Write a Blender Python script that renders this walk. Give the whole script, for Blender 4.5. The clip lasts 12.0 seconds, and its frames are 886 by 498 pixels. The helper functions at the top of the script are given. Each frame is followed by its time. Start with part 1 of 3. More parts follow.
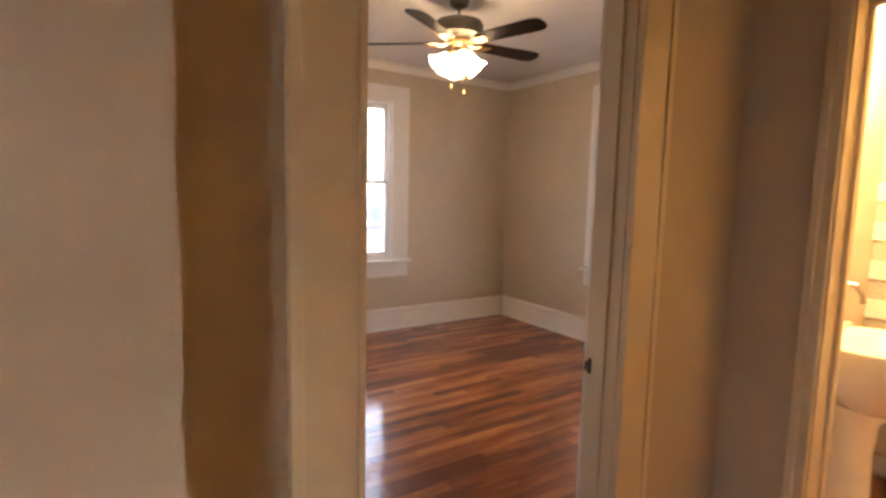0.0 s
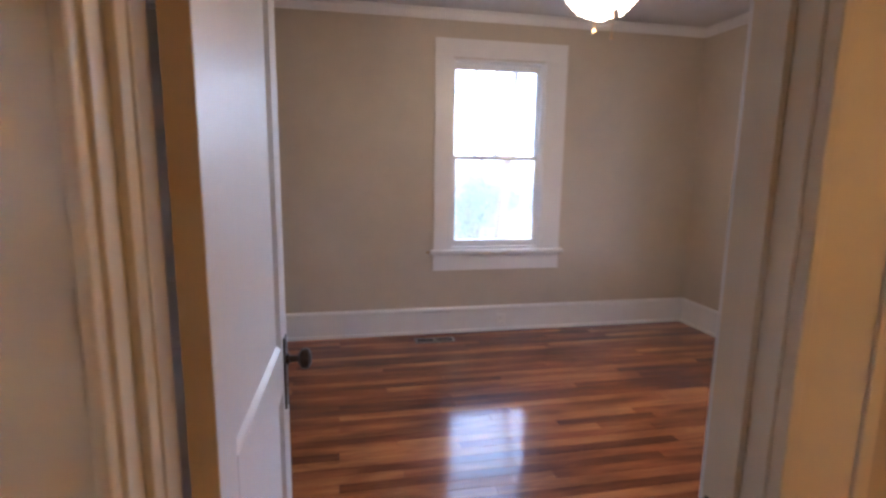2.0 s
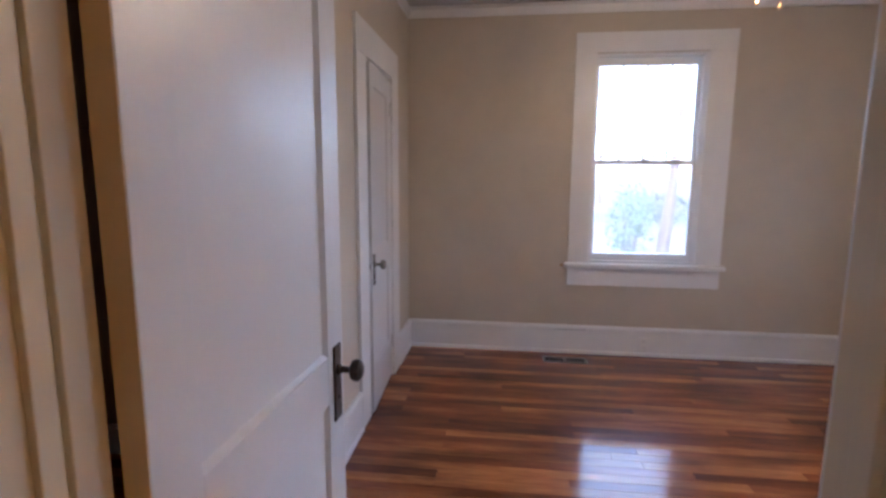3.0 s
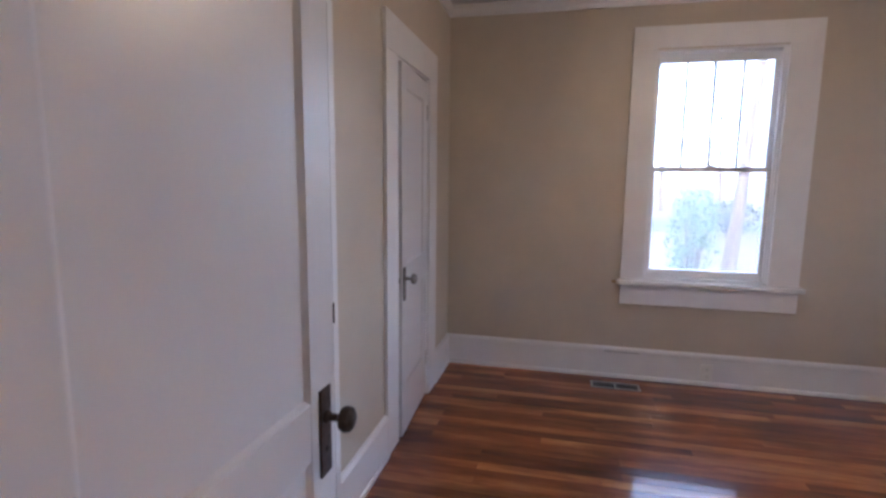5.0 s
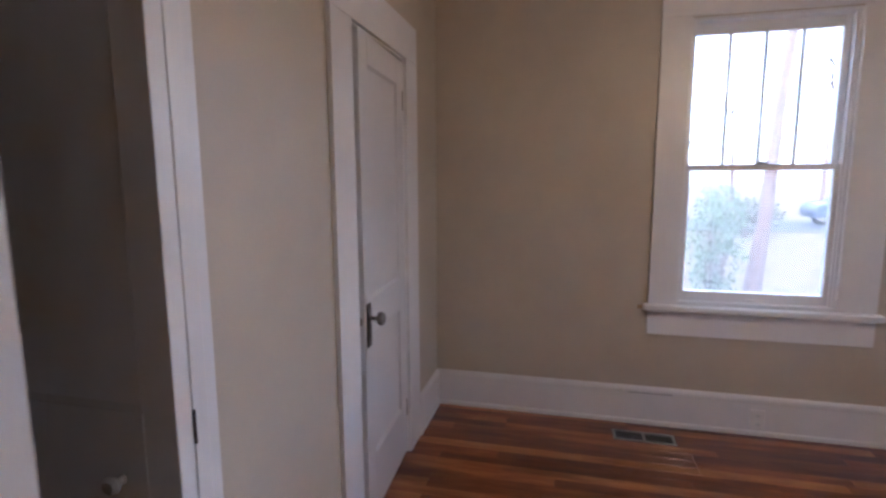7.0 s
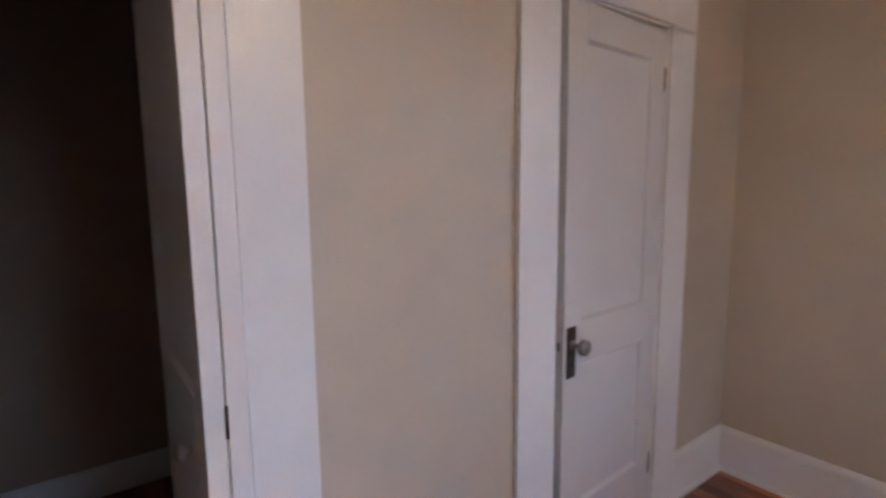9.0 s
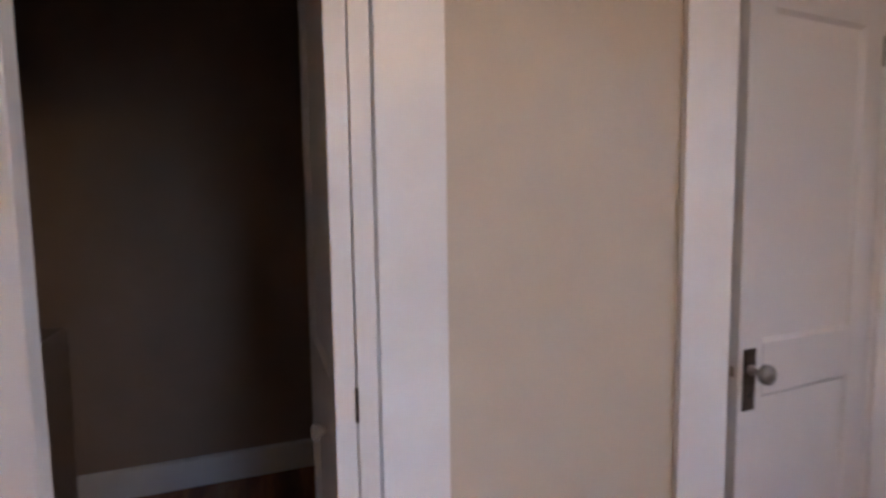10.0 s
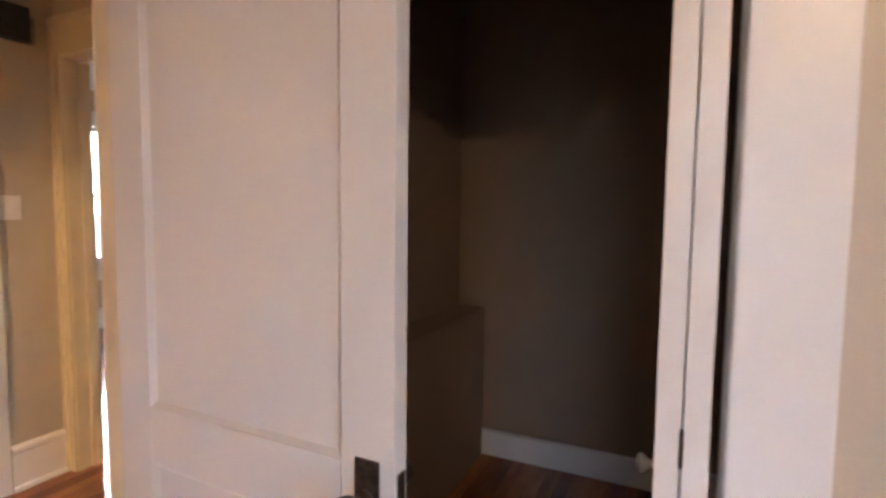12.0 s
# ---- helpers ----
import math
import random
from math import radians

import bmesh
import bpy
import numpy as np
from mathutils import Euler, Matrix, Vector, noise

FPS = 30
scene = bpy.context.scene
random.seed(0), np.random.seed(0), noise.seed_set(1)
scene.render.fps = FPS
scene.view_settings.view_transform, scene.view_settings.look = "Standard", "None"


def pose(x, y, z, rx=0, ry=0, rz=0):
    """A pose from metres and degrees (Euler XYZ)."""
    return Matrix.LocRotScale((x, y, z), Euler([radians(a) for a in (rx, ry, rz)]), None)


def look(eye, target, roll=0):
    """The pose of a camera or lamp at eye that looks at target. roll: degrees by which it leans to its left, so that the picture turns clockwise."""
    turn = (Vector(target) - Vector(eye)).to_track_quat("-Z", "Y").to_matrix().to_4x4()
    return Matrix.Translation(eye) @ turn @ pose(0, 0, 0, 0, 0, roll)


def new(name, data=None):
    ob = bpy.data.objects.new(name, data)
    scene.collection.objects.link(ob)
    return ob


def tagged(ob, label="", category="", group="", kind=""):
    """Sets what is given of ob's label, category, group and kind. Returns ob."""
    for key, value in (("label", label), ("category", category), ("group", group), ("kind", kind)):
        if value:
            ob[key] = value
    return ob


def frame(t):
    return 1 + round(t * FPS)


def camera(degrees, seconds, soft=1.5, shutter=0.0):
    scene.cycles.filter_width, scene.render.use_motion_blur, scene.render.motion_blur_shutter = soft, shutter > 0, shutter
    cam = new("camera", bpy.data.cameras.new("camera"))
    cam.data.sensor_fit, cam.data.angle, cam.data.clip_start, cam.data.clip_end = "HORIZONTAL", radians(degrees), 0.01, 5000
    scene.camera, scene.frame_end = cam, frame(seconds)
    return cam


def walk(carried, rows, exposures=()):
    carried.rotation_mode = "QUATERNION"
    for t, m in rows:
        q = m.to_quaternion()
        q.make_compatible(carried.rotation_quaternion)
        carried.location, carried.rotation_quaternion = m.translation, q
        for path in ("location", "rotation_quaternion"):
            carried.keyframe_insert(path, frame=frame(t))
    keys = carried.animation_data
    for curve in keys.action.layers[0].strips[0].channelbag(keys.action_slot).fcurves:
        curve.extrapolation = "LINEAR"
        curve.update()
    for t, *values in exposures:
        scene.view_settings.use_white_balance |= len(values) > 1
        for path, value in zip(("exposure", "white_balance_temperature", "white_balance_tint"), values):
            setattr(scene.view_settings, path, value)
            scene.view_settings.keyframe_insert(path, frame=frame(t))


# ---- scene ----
cam = camera(82.2, 12.0, soft=2.8, shutter=0.5)
PATH = [
    (0, (-0.195, -0.545, 1.409), (0.899, 1.116, 1.192), 1.3),
    (0.5, (-0.026, -0.468, 1.418), (0.906, 1.285, 1.177), 0.4),
    (1, (0.119, -0.364, 1.426), (0.925, 1.443, 1.136), 1.0),
    (1.5, (0.309, -0.25, 1.445), (0.941, 1.617, 1.108), 1.1),
    (2, (0.483, -0.156, 1.438), (0.873, 1.779, 1.115), 0.8),
    (2.5, (0.659, -0.102, 1.429), (0.685, 1.874, 1.125), 0.2),
    (3, (0.75, 0.004, 1.414), (0.509, 1.968, 1.122), 0.3),
    (3.5, (0.807, 0.034, 1.421), (0.412, 1.974, 1.138), 0.2),
    (5.5, (0.812, 0.431, 1.43), (0.363, 2.362, 1.164), 0.6),
    (6, (0.795, 0.642, 1.397), (0.394, 2.587, 1.155), 0.3),
    (6.5, (0.818, 0.784, 1.419), (0.391, 2.723, 1.183), -0.1),
    (6.7, (0.756, 0.852, 1.451), (0.329, 2.789, 1.196), -0.2),
    (8.5, (1.07, 1.331, 1.457), (-0.261, 2.8, 1.191), -0.2),
    (9, (1.083, 1.471, 1.444), (-0.505, 2.66, 1.187), -0.6),
    (9.5, (1.12, 1.511, 1.439), (-0.651, 2.402, 1.177), -0.1),
    (10, (1.033, 1.526, 1.372), (-0.812, 2.195, 1.205), -0.8),
    (10.5, (1.054, 1.615, 1.407), (-0.917, 1.851, 1.165), -0.0),
    (11, (1.125, 1.67, 1.437), (-0.848, 1.429, 1.213), -1.0),
    (11.5, (1.093, 1.682, 1.399), (-0.807, 1.075, 1.256), -0.4),
    (12, (1.005, 1.663, 1.384), (-0.806, 0.827, 1.236), 0.7),
]
walk(cam, [(t, look(eye, target, roll)) for t, eye, target, roll in PATH], [(0, 5.35, 6250, 18), (1, 5.3, 5350, 18), (1.5, 5.2, 5050, 18), (2.5, 5.1, 4950, 18), (3.5, 4.88, 4800, 17), (5.5, 4.82, 4850, 17), (6.5, 4.68, 4950, 18), (8.5, 4.7, 5050, 19), (9, 4.95, 5100, 19), (9.5, 5.0, 5200, 20), (10.5, 4.9, 5550, 20), (11, 5.2, 5700, 20), (12, 5.5, 5900, 20)])

# world, sun, exposure
world = bpy.data.worlds.new("world")
scene.world = world
world.use_nodes = True
wn = world.node_tree.nodes
sky = wn.new("ShaderNodeTexSky")
sky.sky_type = "NISHITA"
sky.sun_disc = False
sky.sun_elevation = radians(32)
sky.sun_rotation = radians(200)
sky.dust_density = 2.0
wn["Background"].inputs["Strength"].default_value = 0.15
haze = wn.new("ShaderNodeHueSaturation")
haze.inputs["Saturation"].default_value = 0.45
world.node_tree.links.new(sky.outputs[0], haze.inputs["Color"])
world.node_tree.links.new(haze.outputs[0], wn["Background"].inputs["Color"])
sun_data = bpy.data.lights.new("sun", "SUN")
sun_data.energy, sun_data.angle, sun_data.color = 0.5, radians(12), (1.0, 0.96, 0.9)
sun = new("sun", sun_data)
sun.matrix_world = look((0, 0, 20), (6.5, 17.9, 8.0))


def bulb(name, x, y, z, watts, colour, radius):
    data = bpy.data.lights.new(name, "POINT")
    data.energy, data.color, data.shadow_soft_size = watts, colour, radius
    ob = new(name, data)
    ob.location = (x, y, z)
    return ob


WARM = (1.0, 0.66, 0.34)
FAN = (1.785, 2.33)
for k in range(4):
    a = radians(75 + 90 * k)
    bulb("fan_bulb", FAN[0] + 0.112 * math.cos(a), FAN[1] + 0.112 * math.sin(a), 2.272, 0.11, WARM, 0.02)
bulb("bath_bulb", 2.55, 0.24, 2.16, 3.2, (1.0, 0.60, 0.22), 0.06)

# materials


def shader(name, rough=0.5, metal=0.0, spec=0.5, coat=0.0):
    m = bpy.data.materials.new(name)
    m.use_nodes = True
    b = m.node_tree.nodes["Principled BSDF"]
    b.inputs["Roughness"].default_value = rough
    b.inputs["Metallic"].default_value = metal
    b.inputs["Specular IOR Level"].default_value = spec
    b.inputs["Coat Weight"].default_value = coat
    return m, m.node_tree.nodes, m.node_tree.links, b


def noise_at(n, l, scale, detail=4, stretch=(1, 1, 1), rough=0.55, offset=None):
    tc = n.new("ShaderNodeTexCoord")
    mp = n.new("ShaderNodeMapping")
    mp.inputs["Scale"].default_value = stretch
    l.new(tc.outputs["Object"], mp.inputs["Vector"])
    if offset is not None:
        l.new(offset, mp.inputs["Location"])
    t = n.new("ShaderNodeTexNoise")
    t.inputs["Scale"].default_value = scale
    t.inputs["Detail"].default_value = detail
    t.inputs["Roughness"].default_value = rough
    l.new(mp.outputs["Vector"], t.inputs["Vector"])
    return t


def ramp(n, l, src, stops):
    r = n.new("ShaderNodeValToRGB")
    e = r.color_ramp.elements
    while len(e) < len(stops):
        e.new(0.5)
    for k, (p, c) in enumerate(stops):
        e[k].position, e[k].color = p, (*c, 1)
    l.new(src, r.inputs["Fac"])
    return r


def mul(n, l, a, b, fac=1.0):
    m = n.new("ShaderNodeMix")
    m.data_type, m.blend_type = "RGBA", "MULTIPLY"
    m.inputs[0].default_value = fac
    l.new(a, m.inputs[6])
    l.new(b, m.inputs[7])
    return m.outputs[2]


def bump(n, l, b, src, strength, dist):
    k = n.new("ShaderNodeBump")
    k.inputs["Strength"].default_value, k.inputs["Distance"].default_value = strength, dist
    l.new(src, k.inputs["Height"])
    l.new(k.outputs["Normal"], b.inputs["Normal"])


def paint(name, colour, rough, vary=0.06, relief=0.25, grain=180, spec=0.5, blotch=2.2, stretch=(1, 1, 1), uneven=0.05):
    """Brushed or rolled paint: faint large blotches, fine relief, uneven sheen."""
    m, n, l, b = shader(name, rough, 0, spec)
    big = noise_at(n, l, blotch, 3)
    lo = tuple(c * (1 - vary) for c in colour)
    hi = tuple(min(1, c * (1 + vary)) for c in colour)
    r = ramp(n, l, big.outputs["Fac"], [(0.3, lo), (0.7, hi)])
    mid = noise_at(n, l, 9, 4)
    r2 = ramp(n, l, mid.outputs["Fac"], [(0.3, (1 - 0.6 * uneven,) * 3), (0.6, (1.0,) * 3)])
    l.new(mul(n, l, r.outputs[0], r2.outputs[0]), b.inputs["Base Color"])
    fine = noise_at(n, l, grain, 3, stretch)
    bump(n, l, b, fine.outputs["Fac"], relief, 0.002)
    rr = n.new("ShaderNodeMapRange")
    rr.inputs["To Min"].default_value, rr.inputs["To Max"].default_value = rough - uneven, rough + uneven
    l.new(mid.outputs["Fac"], rr.inputs["Value"])
    l.new(rr.outputs[0], b.inputs["Roughness"])
    return m


def plain(name, colour, rough, metal=0.0, vary=0.1, scale=40):
    m, n, l, b = shader(name, rough, metal)
    t = noise_at(n, l, scale, 4)
    r = ramp(n, l, t.outputs["Fac"], [(0.3, tuple(c * (1 - vary) for c in colour)), (0.7, tuple(min(1, c * (1 + vary)) for c in colour))])
    l.new(r.outputs[0], b.inputs["Base Color"])
    bump(n, l, b, t.outputs["Fac"], 0.1, 0.001)
    return m


M_WALL = paint("wall_paint", (0.545, 0.472, 0.365), 0.42, 0.05, 0.5, 120)
# wall paint browned and darkened: the closet's dimness is put into its colour
M_WALL_SHADED = paint("shaded_wall_paint", (0.335, 0.245, 0.18), 0.5, 0.06, 0.3, 140)
M_TRIM = paint("trim_paint", (0.78, 0.765, 0.745), 0.34, 0.03, 0.2, 60, stretch=(1, 1, 0.15))
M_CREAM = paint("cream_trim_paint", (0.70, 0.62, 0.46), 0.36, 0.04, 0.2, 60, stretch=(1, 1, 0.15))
M_EDGE = paint("warm_lit_edge", (0.60, 0.46, 0.28), 0.5, 0.1, 0.3, 60, stretch=(1, 1, 0.1))
M_DOOR = paint("door_paint", (0.64, 0.62, 0.60), 0.33, 0.012, 0.22, 50, stretch=(1, 1, 0.12), uneven=0.015)
M_CEIL = paint("ceiling_paint", (0.66, 0.64, 0.62), 0.7, 0.05, 0.5, 90)
M_BATHWALL = paint("bath_paint", (0.62, 0.53, 0.38), 0.45, 0.04, 0.3, 140)
M_BRONZE = plain("dark_bronze", (0.07, 0.05, 0.038), 0.38, 0.8, 0.4, 60)
M_STEEL = plain("brushed_nickel", (0.55, 0.5, 0.44), 0.25, 1.0, 0.15, 90)
M_AGED = plain("aged_nickel", (0.28, 0.25, 0.22), 0.3, 1.0, 0.3, 70)
M_BRASS = plain("antique_brass", (0.60, 0.42, 0.22), 0.28, 1.0, 0.2, 80)
M_MOTOR = plain("fan_pewter", (0.22, 0.2, 0.17), 0.38, 0.7, 0.15, 60)
M_GREYMETAL = plain("register_metal", (0.30, 0.27, 0.23), 0.45, 0.6, 0.25, 50)
M_BLACK = plain("dark_void", (0.012, 0.011, 0.01), 0.8, 0, 0.3, 30)
M_PLASTIC = plain("white_plastic", (0.78, 0.76, 0.72), 0.35, 0, 0.03, 20)
M_CHIME = plain("dark_plastic", (0.03, 0.028, 0.026), 0.45, 0, 0.3, 40)
M_PORCELAIN = plain("porcelain", (0.82, 0.8, 0.76), 0.12, 0, 0.02, 8)
M_KNOB = plain("cream_knob", (0.42, 0.38, 0.32), 0.25, 0, 0.05, 40)
M_TILE = plain("white_tile", (0.78, 0.76, 0.71), 0.12, 0, 0.03, 12)
M_GROUT = plain("grout", (0.45, 0.42, 0.36), 0.9, 0, 0.15, 60)
M_SUBFLOOR = plain("subfloor", (0.035, 0.02, 0.012), 0.8, 0, 0.3, 20)
M_SASH = paint("sash_paint", (0.78, 0.77, 0.76), 0.34, 0.03, 0.2, 60, stretch=(1, 1, 0.2))


def wood(name, dark, mid, light, rough, along, coat=0.0):
    """Stained strip-oak: tone by board, long streaks and fine grain along the board, worn satin varnish."""
    m, n, l, b = shader(name, rough, 0, 0.1, 0.0)
    info = n.new("ShaderNodeObjectInfo")
    geo = n.new("ShaderNodeNewGeometry")
    add = n.new("ShaderNodeMath")
    add.operation = "ADD"
    l.new(info.outputs["Random"], add.inputs[0])
    l.new(geo.outputs["Random Per Island"], add.inputs[1])
    frac = n.new("ShaderNodeMath")
    frac.operation = "FRACT"
    l.new(add.outputs[0], frac.inputs[0])
    sc = n.new("ShaderNodeMath")
    sc.operation = "MULTIPLY"
    sc.inputs[1].default_value = 37.0
    l.new(frac.outputs[0], sc.inputs[0])
    long_ = (0.16, 1, 1) if along == "x" else (1, 0.16, 1)
    fine_ = (0.05, 1, 1) if along == "x" else (1, 0.05, 1)
    streak = noise_at(n, l, 11, 5, long_, 0.6, sc.outputs[0])
    grain = noise_at(n, l, 150, 4, fine_, 0.6, sc.outputs[0])
    mix = n.new("ShaderNodeMath")
    mix.operation = "MULTIPLY_ADD"
    mix.inputs[1].default_value = 0.36
    l.new(frac.outputs[0], mix.inputs[0])
    st = n.new("ShaderNodeMath")
    st.operation = "MULTIPLY"
    st.inputs[1].default_value = 0.75
    l.new(streak.outputs["Fac"], st.inputs[0])
    l.new(st.outputs[0], mix.inputs[2])
    tone = ramp(n, l, mix.outputs[0], [(0.25, dark), (0.5, mid), (0.85, light)])
    g = ramp(n, l, grain.outputs["Fac"], [(0.35, (0.64, 0.58, 0.53)), (0.62, (1, 1, 1))])
    place = n.new("ShaderNodeMapping")
    place.inputs["Scale"].default_value = (0.8, 3.2, 1)
    l.new(geo.outputs["Position"], place.inputs["Vector"])
    stain = n.new("ShaderNodeTexNoise")
    stain.inputs["Scale"].default_value = 1.6
    stain.inputs["Detail"].default_value = 5
    l.new(place.outputs["Vector"], stain.inputs["Vector"])
    s2 = ramp(n, l, stain.outputs["Fac"], [(0.36, (0.44, 0.36, 0.32)), (0.52, (1, 1, 1))])
    c1 = mul(n, l, tone.outputs[0], g.outputs[0], 0.75)
    l.new(mul(n, l, c1, s2.outputs[0], 0.8), b.inputs["Base Color"])
    b.inputs["Coat Weight"].default_value = coat
    b.inputs["Coat Roughness"].default_value = 0.11
    b.inputs["Coat IOR"].default_value = 1.6
    wear = noise_at(n, l, 3.0, 4)
    rr = n.new("ShaderNodeMapRange")
    rr.inputs["To Min"].default_value, rr.inputs["To Max"].default_value = rough - 0.06, rough + 0.09
    l.new(wear.outputs["Fac"], rr.inputs["Value"])
    l.new(rr.outputs[0], b.inputs["Roughness"])
    bump(n, l, b, grain.outputs["Fac"], 0.12, 0.001)
    return m


M_OAK = wood("stained_oak", (0.085, 0.022, 0.008), (0.245, 0.064, 0.018), (0.56, 0.225, 0.068), 0.34, "x", 1.0)
M_BLADE = wood("walnut_blade", (0.006, 0.003, 0.0025), (0.012, 0.0055, 0.004), (0.02, 0.009, 0.006), 0.5, "x")


def glass_mat(name):
    """Pane tinted grey to dim the outdoor view, with a veil that imitates glare."""
    m, n, l, b = shader(name, 0.0)
    b.inputs["Transmission Weight"].default_value = 1.0
    b.inputs["IOR"].default_value = 1.05
    b.inputs["Base Color"].default_value = (0.33, 0.33, 0.322, 1)
    glare = n.new("ShaderNodeBsdfTranslucent")
    glare.inputs["Color"].default_value = (0.9, 0.89, 0.87, 1)
    veil = noise_at(n, l, 5, 4)
    amount = n.new("ShaderNodeMapRange")
    amount.inputs["To Min"].default_value, amount.inputs["To Max"].default_value = 0.03, 0.06
    l.new(veil.outputs["Fac"], amount.inputs["Value"])
    mix = n.new("ShaderNodeMixShader")
    l.new(amount.outputs[0], mix.inputs[0])
    l.new(b.outputs[0], mix.inputs[1])
    l.new(glare.outputs[0], mix.inputs[2])
    l.new(mix.outputs[0], n["Material Output"].inputs["Surface"])
    return m


M_GLASS = glass_mat("window_glass")


def glow(name, colour, strength):
    m, n, l, b = shader(name, 0.3)
    b.inputs["Base Color"].default_value = (0.85, 0.8, 0.7, 1)
    b.inputs["Emission Color"].default_value = (*colour, 1)
    b.inputs["Emission Strength"].default_value = strength
    return m


M_SHADE = glow("frosted_shade_lit", (1.0, 0.70, 0.38), 0.95)
M_BATHLAMP = glow("bath_shade_lit", (1.0, 0.8, 0.4), 0.36)


def leafy(name, lo, hi):
    m, n, l, b = shader(name, 0.6)
    geo = n.new("ShaderNodeNewGeometry")
    r = ramp(n, l, geo.outputs["Random Per Island"], [(0.0, lo), (1.0, hi)])
    l.new(r.outputs[0], b.inputs["Base Color"])
    return m


M_LEAF = leafy("shrub_leaf", (0.075, 0.12, 0.06), (0.15, 0.20, 0.11))
M_FARLEAF = leafy("far_leaf", (0.04, 0.046, 0.03), (0.08, 0.08, 0.05))
M_BARK = plain("bark", (0.11, 0.075, 0.062), 0.9, 0, 0.4, 14)
M_GRASS = plain("lawn", (0.125, 0.092, 0.052), 0.95, 0, 0.45, 1.6)
M_ASPHALT = plain("asphalt", (0.045, 0.045, 0.048), 0.9, 0, 0.2, 6)
M_CAR = plain("car_paint", (0.03, 0.045, 0.08), 0.25, 0.2, 0.1, 3)
M_RUBBER = plain("tyre_rubber", (0.02, 0.02, 0.02), 0.8, 0, 0.2, 20)
M_SCAR = plain("bare_plaster", (0.42, 0.27, 0.13), 0.8, 0, 0.25, 60)

# mesh helpers


def box(bm, x0, x1, y0, y1, z0, z1, bev=0.0):
    vs = [bm.verts.new(c) for c in ((x0, y0, z0), (x1, y0, z0), (x1, y1, z0), (x0, y1, z0), (x0, y0, z1), (x1, y0, z1), (x1, y1, z1), (x0, y1, z1))]
    fs = [bm.faces.new([vs[k] for k in f]) for f in ((3, 2, 1, 0), (4, 5, 6, 7), (0, 1, 5, 4), (1, 2, 6, 5), (2, 3, 7, 6), (3, 0, 4, 7))]
    if bev:
        es = list({e for f in fs for e in f.edges})
        bmesh.ops.bevel(bm, geom=es, offset=bev, segments=2, profile=0.5, affect="EDGES")
    return bm


def boxes(*rows, bev=0.0):
    bm = bmesh.new()
    for r in rows:
        box(bm, *r, bev=bev)
    return bm


def lathe(bm, prof, m=None, n=24):
    """Turns (radius, z) pairs round z; closes the ends."""
    m = m or Matrix()
    rings = []
    for r, z in prof:
        rings.append([bm.verts.new(m @ Vector((max(r, 1e-4) * math.cos(2 * math.pi * k / n), max(r, 1e-4) * math.sin(2 * math.pi * k / n), z))) for k in range(n)])
    for a, b in zip(rings, rings[1:]):
        for k in range(n):
            bm.faces.new((a[k], a[(k + 1) % n], b[(k + 1) % n], b[k]))
    bm.faces.new(rings[0][::-1])
    bm.faces.new(rings[-1])
    return bm


def tube(bm, pts, r, n=8):
    """A round bar along points."""
    rings = []
    for k, p in enumerate(pts):
        p = Vector(p)
        d = (Vector(pts[min(k + 1, len(pts) - 1)]) - Vector(pts[max(k - 1, 0)])).normalized()
        u = d.cross(Vector((0.31, 0.87, 0.4))).normalized()
        v = d.cross(u)
        rk = r[k] if isinstance(r, (list, tuple)) else r
        rings.append([bm.verts.new(p + rk * (u * math.cos(2 * math.pi * j / n) + v * math.sin(2 * math.pi * j / n))) for j in range(n)])
    for a, b in zip(rings, rings[1:]):
        for k in range(n):
            bm.faces.new((a[k], b[k], b[(k + 1) % n], a[(k + 1) % n]))
    bm.faces.new(rings[0])
    bm.faces.new(rings[-1][::-1])
    return bm


def run(bm, prof, a, b, nrm):
    """Extrudes a profile of (out, z) from point a to point b of the plan, out along nrm."""
    ends = []
    for p in (a, b):
        ends.append([bm.verts.new((p[0] + nrm[0] * o, p[1] + nrm[1] * o, z)) for o, z in prof])
    n = len(prof)
    for k in range(n):
        bm.faces.new((ends[0][k], ends[0][(k + 1) % n], ends[1][(k + 1) % n], ends[1][k]))
    bm.faces.new(ends[0][::-1])
    bm.faces.new(ends[1])
    return bm


def mesh(name, bm, mat, smooth=False):
    bmesh.ops.recalc_face_normals(bm, faces=bm.faces)
    me = bpy.data.meshes.new(name)
    bm.to_mesh(me)
    bm.free()
    me.materials.append(mat)
    if smooth:
        me.polygons.foreach_set("use_smooth", [True] * len(me.polygons))
        me.set_sharp_from_angle(angle=radians(38))
    return me


def part(name, bm, mat, parent, label="", smooth=False):
    ob = new(name, mesh(name, bm, mat, smooth))
    ob.parent = parent
    if label:
        tagged(ob, label)
    return ob


def setting(name, bm, mat, label, category, smooth=False):
    return tagged(new(name, mesh(name, bm, mat, smooth)), label, category, kind="structure")


def thing(name, m, label, category, group="", kind=""):
    ob = new(name)
    ob.empty_display_size = 0.1
    ob.matrix_world = m
    return tagged(ob, label, category, group, kind)


H = 2.672


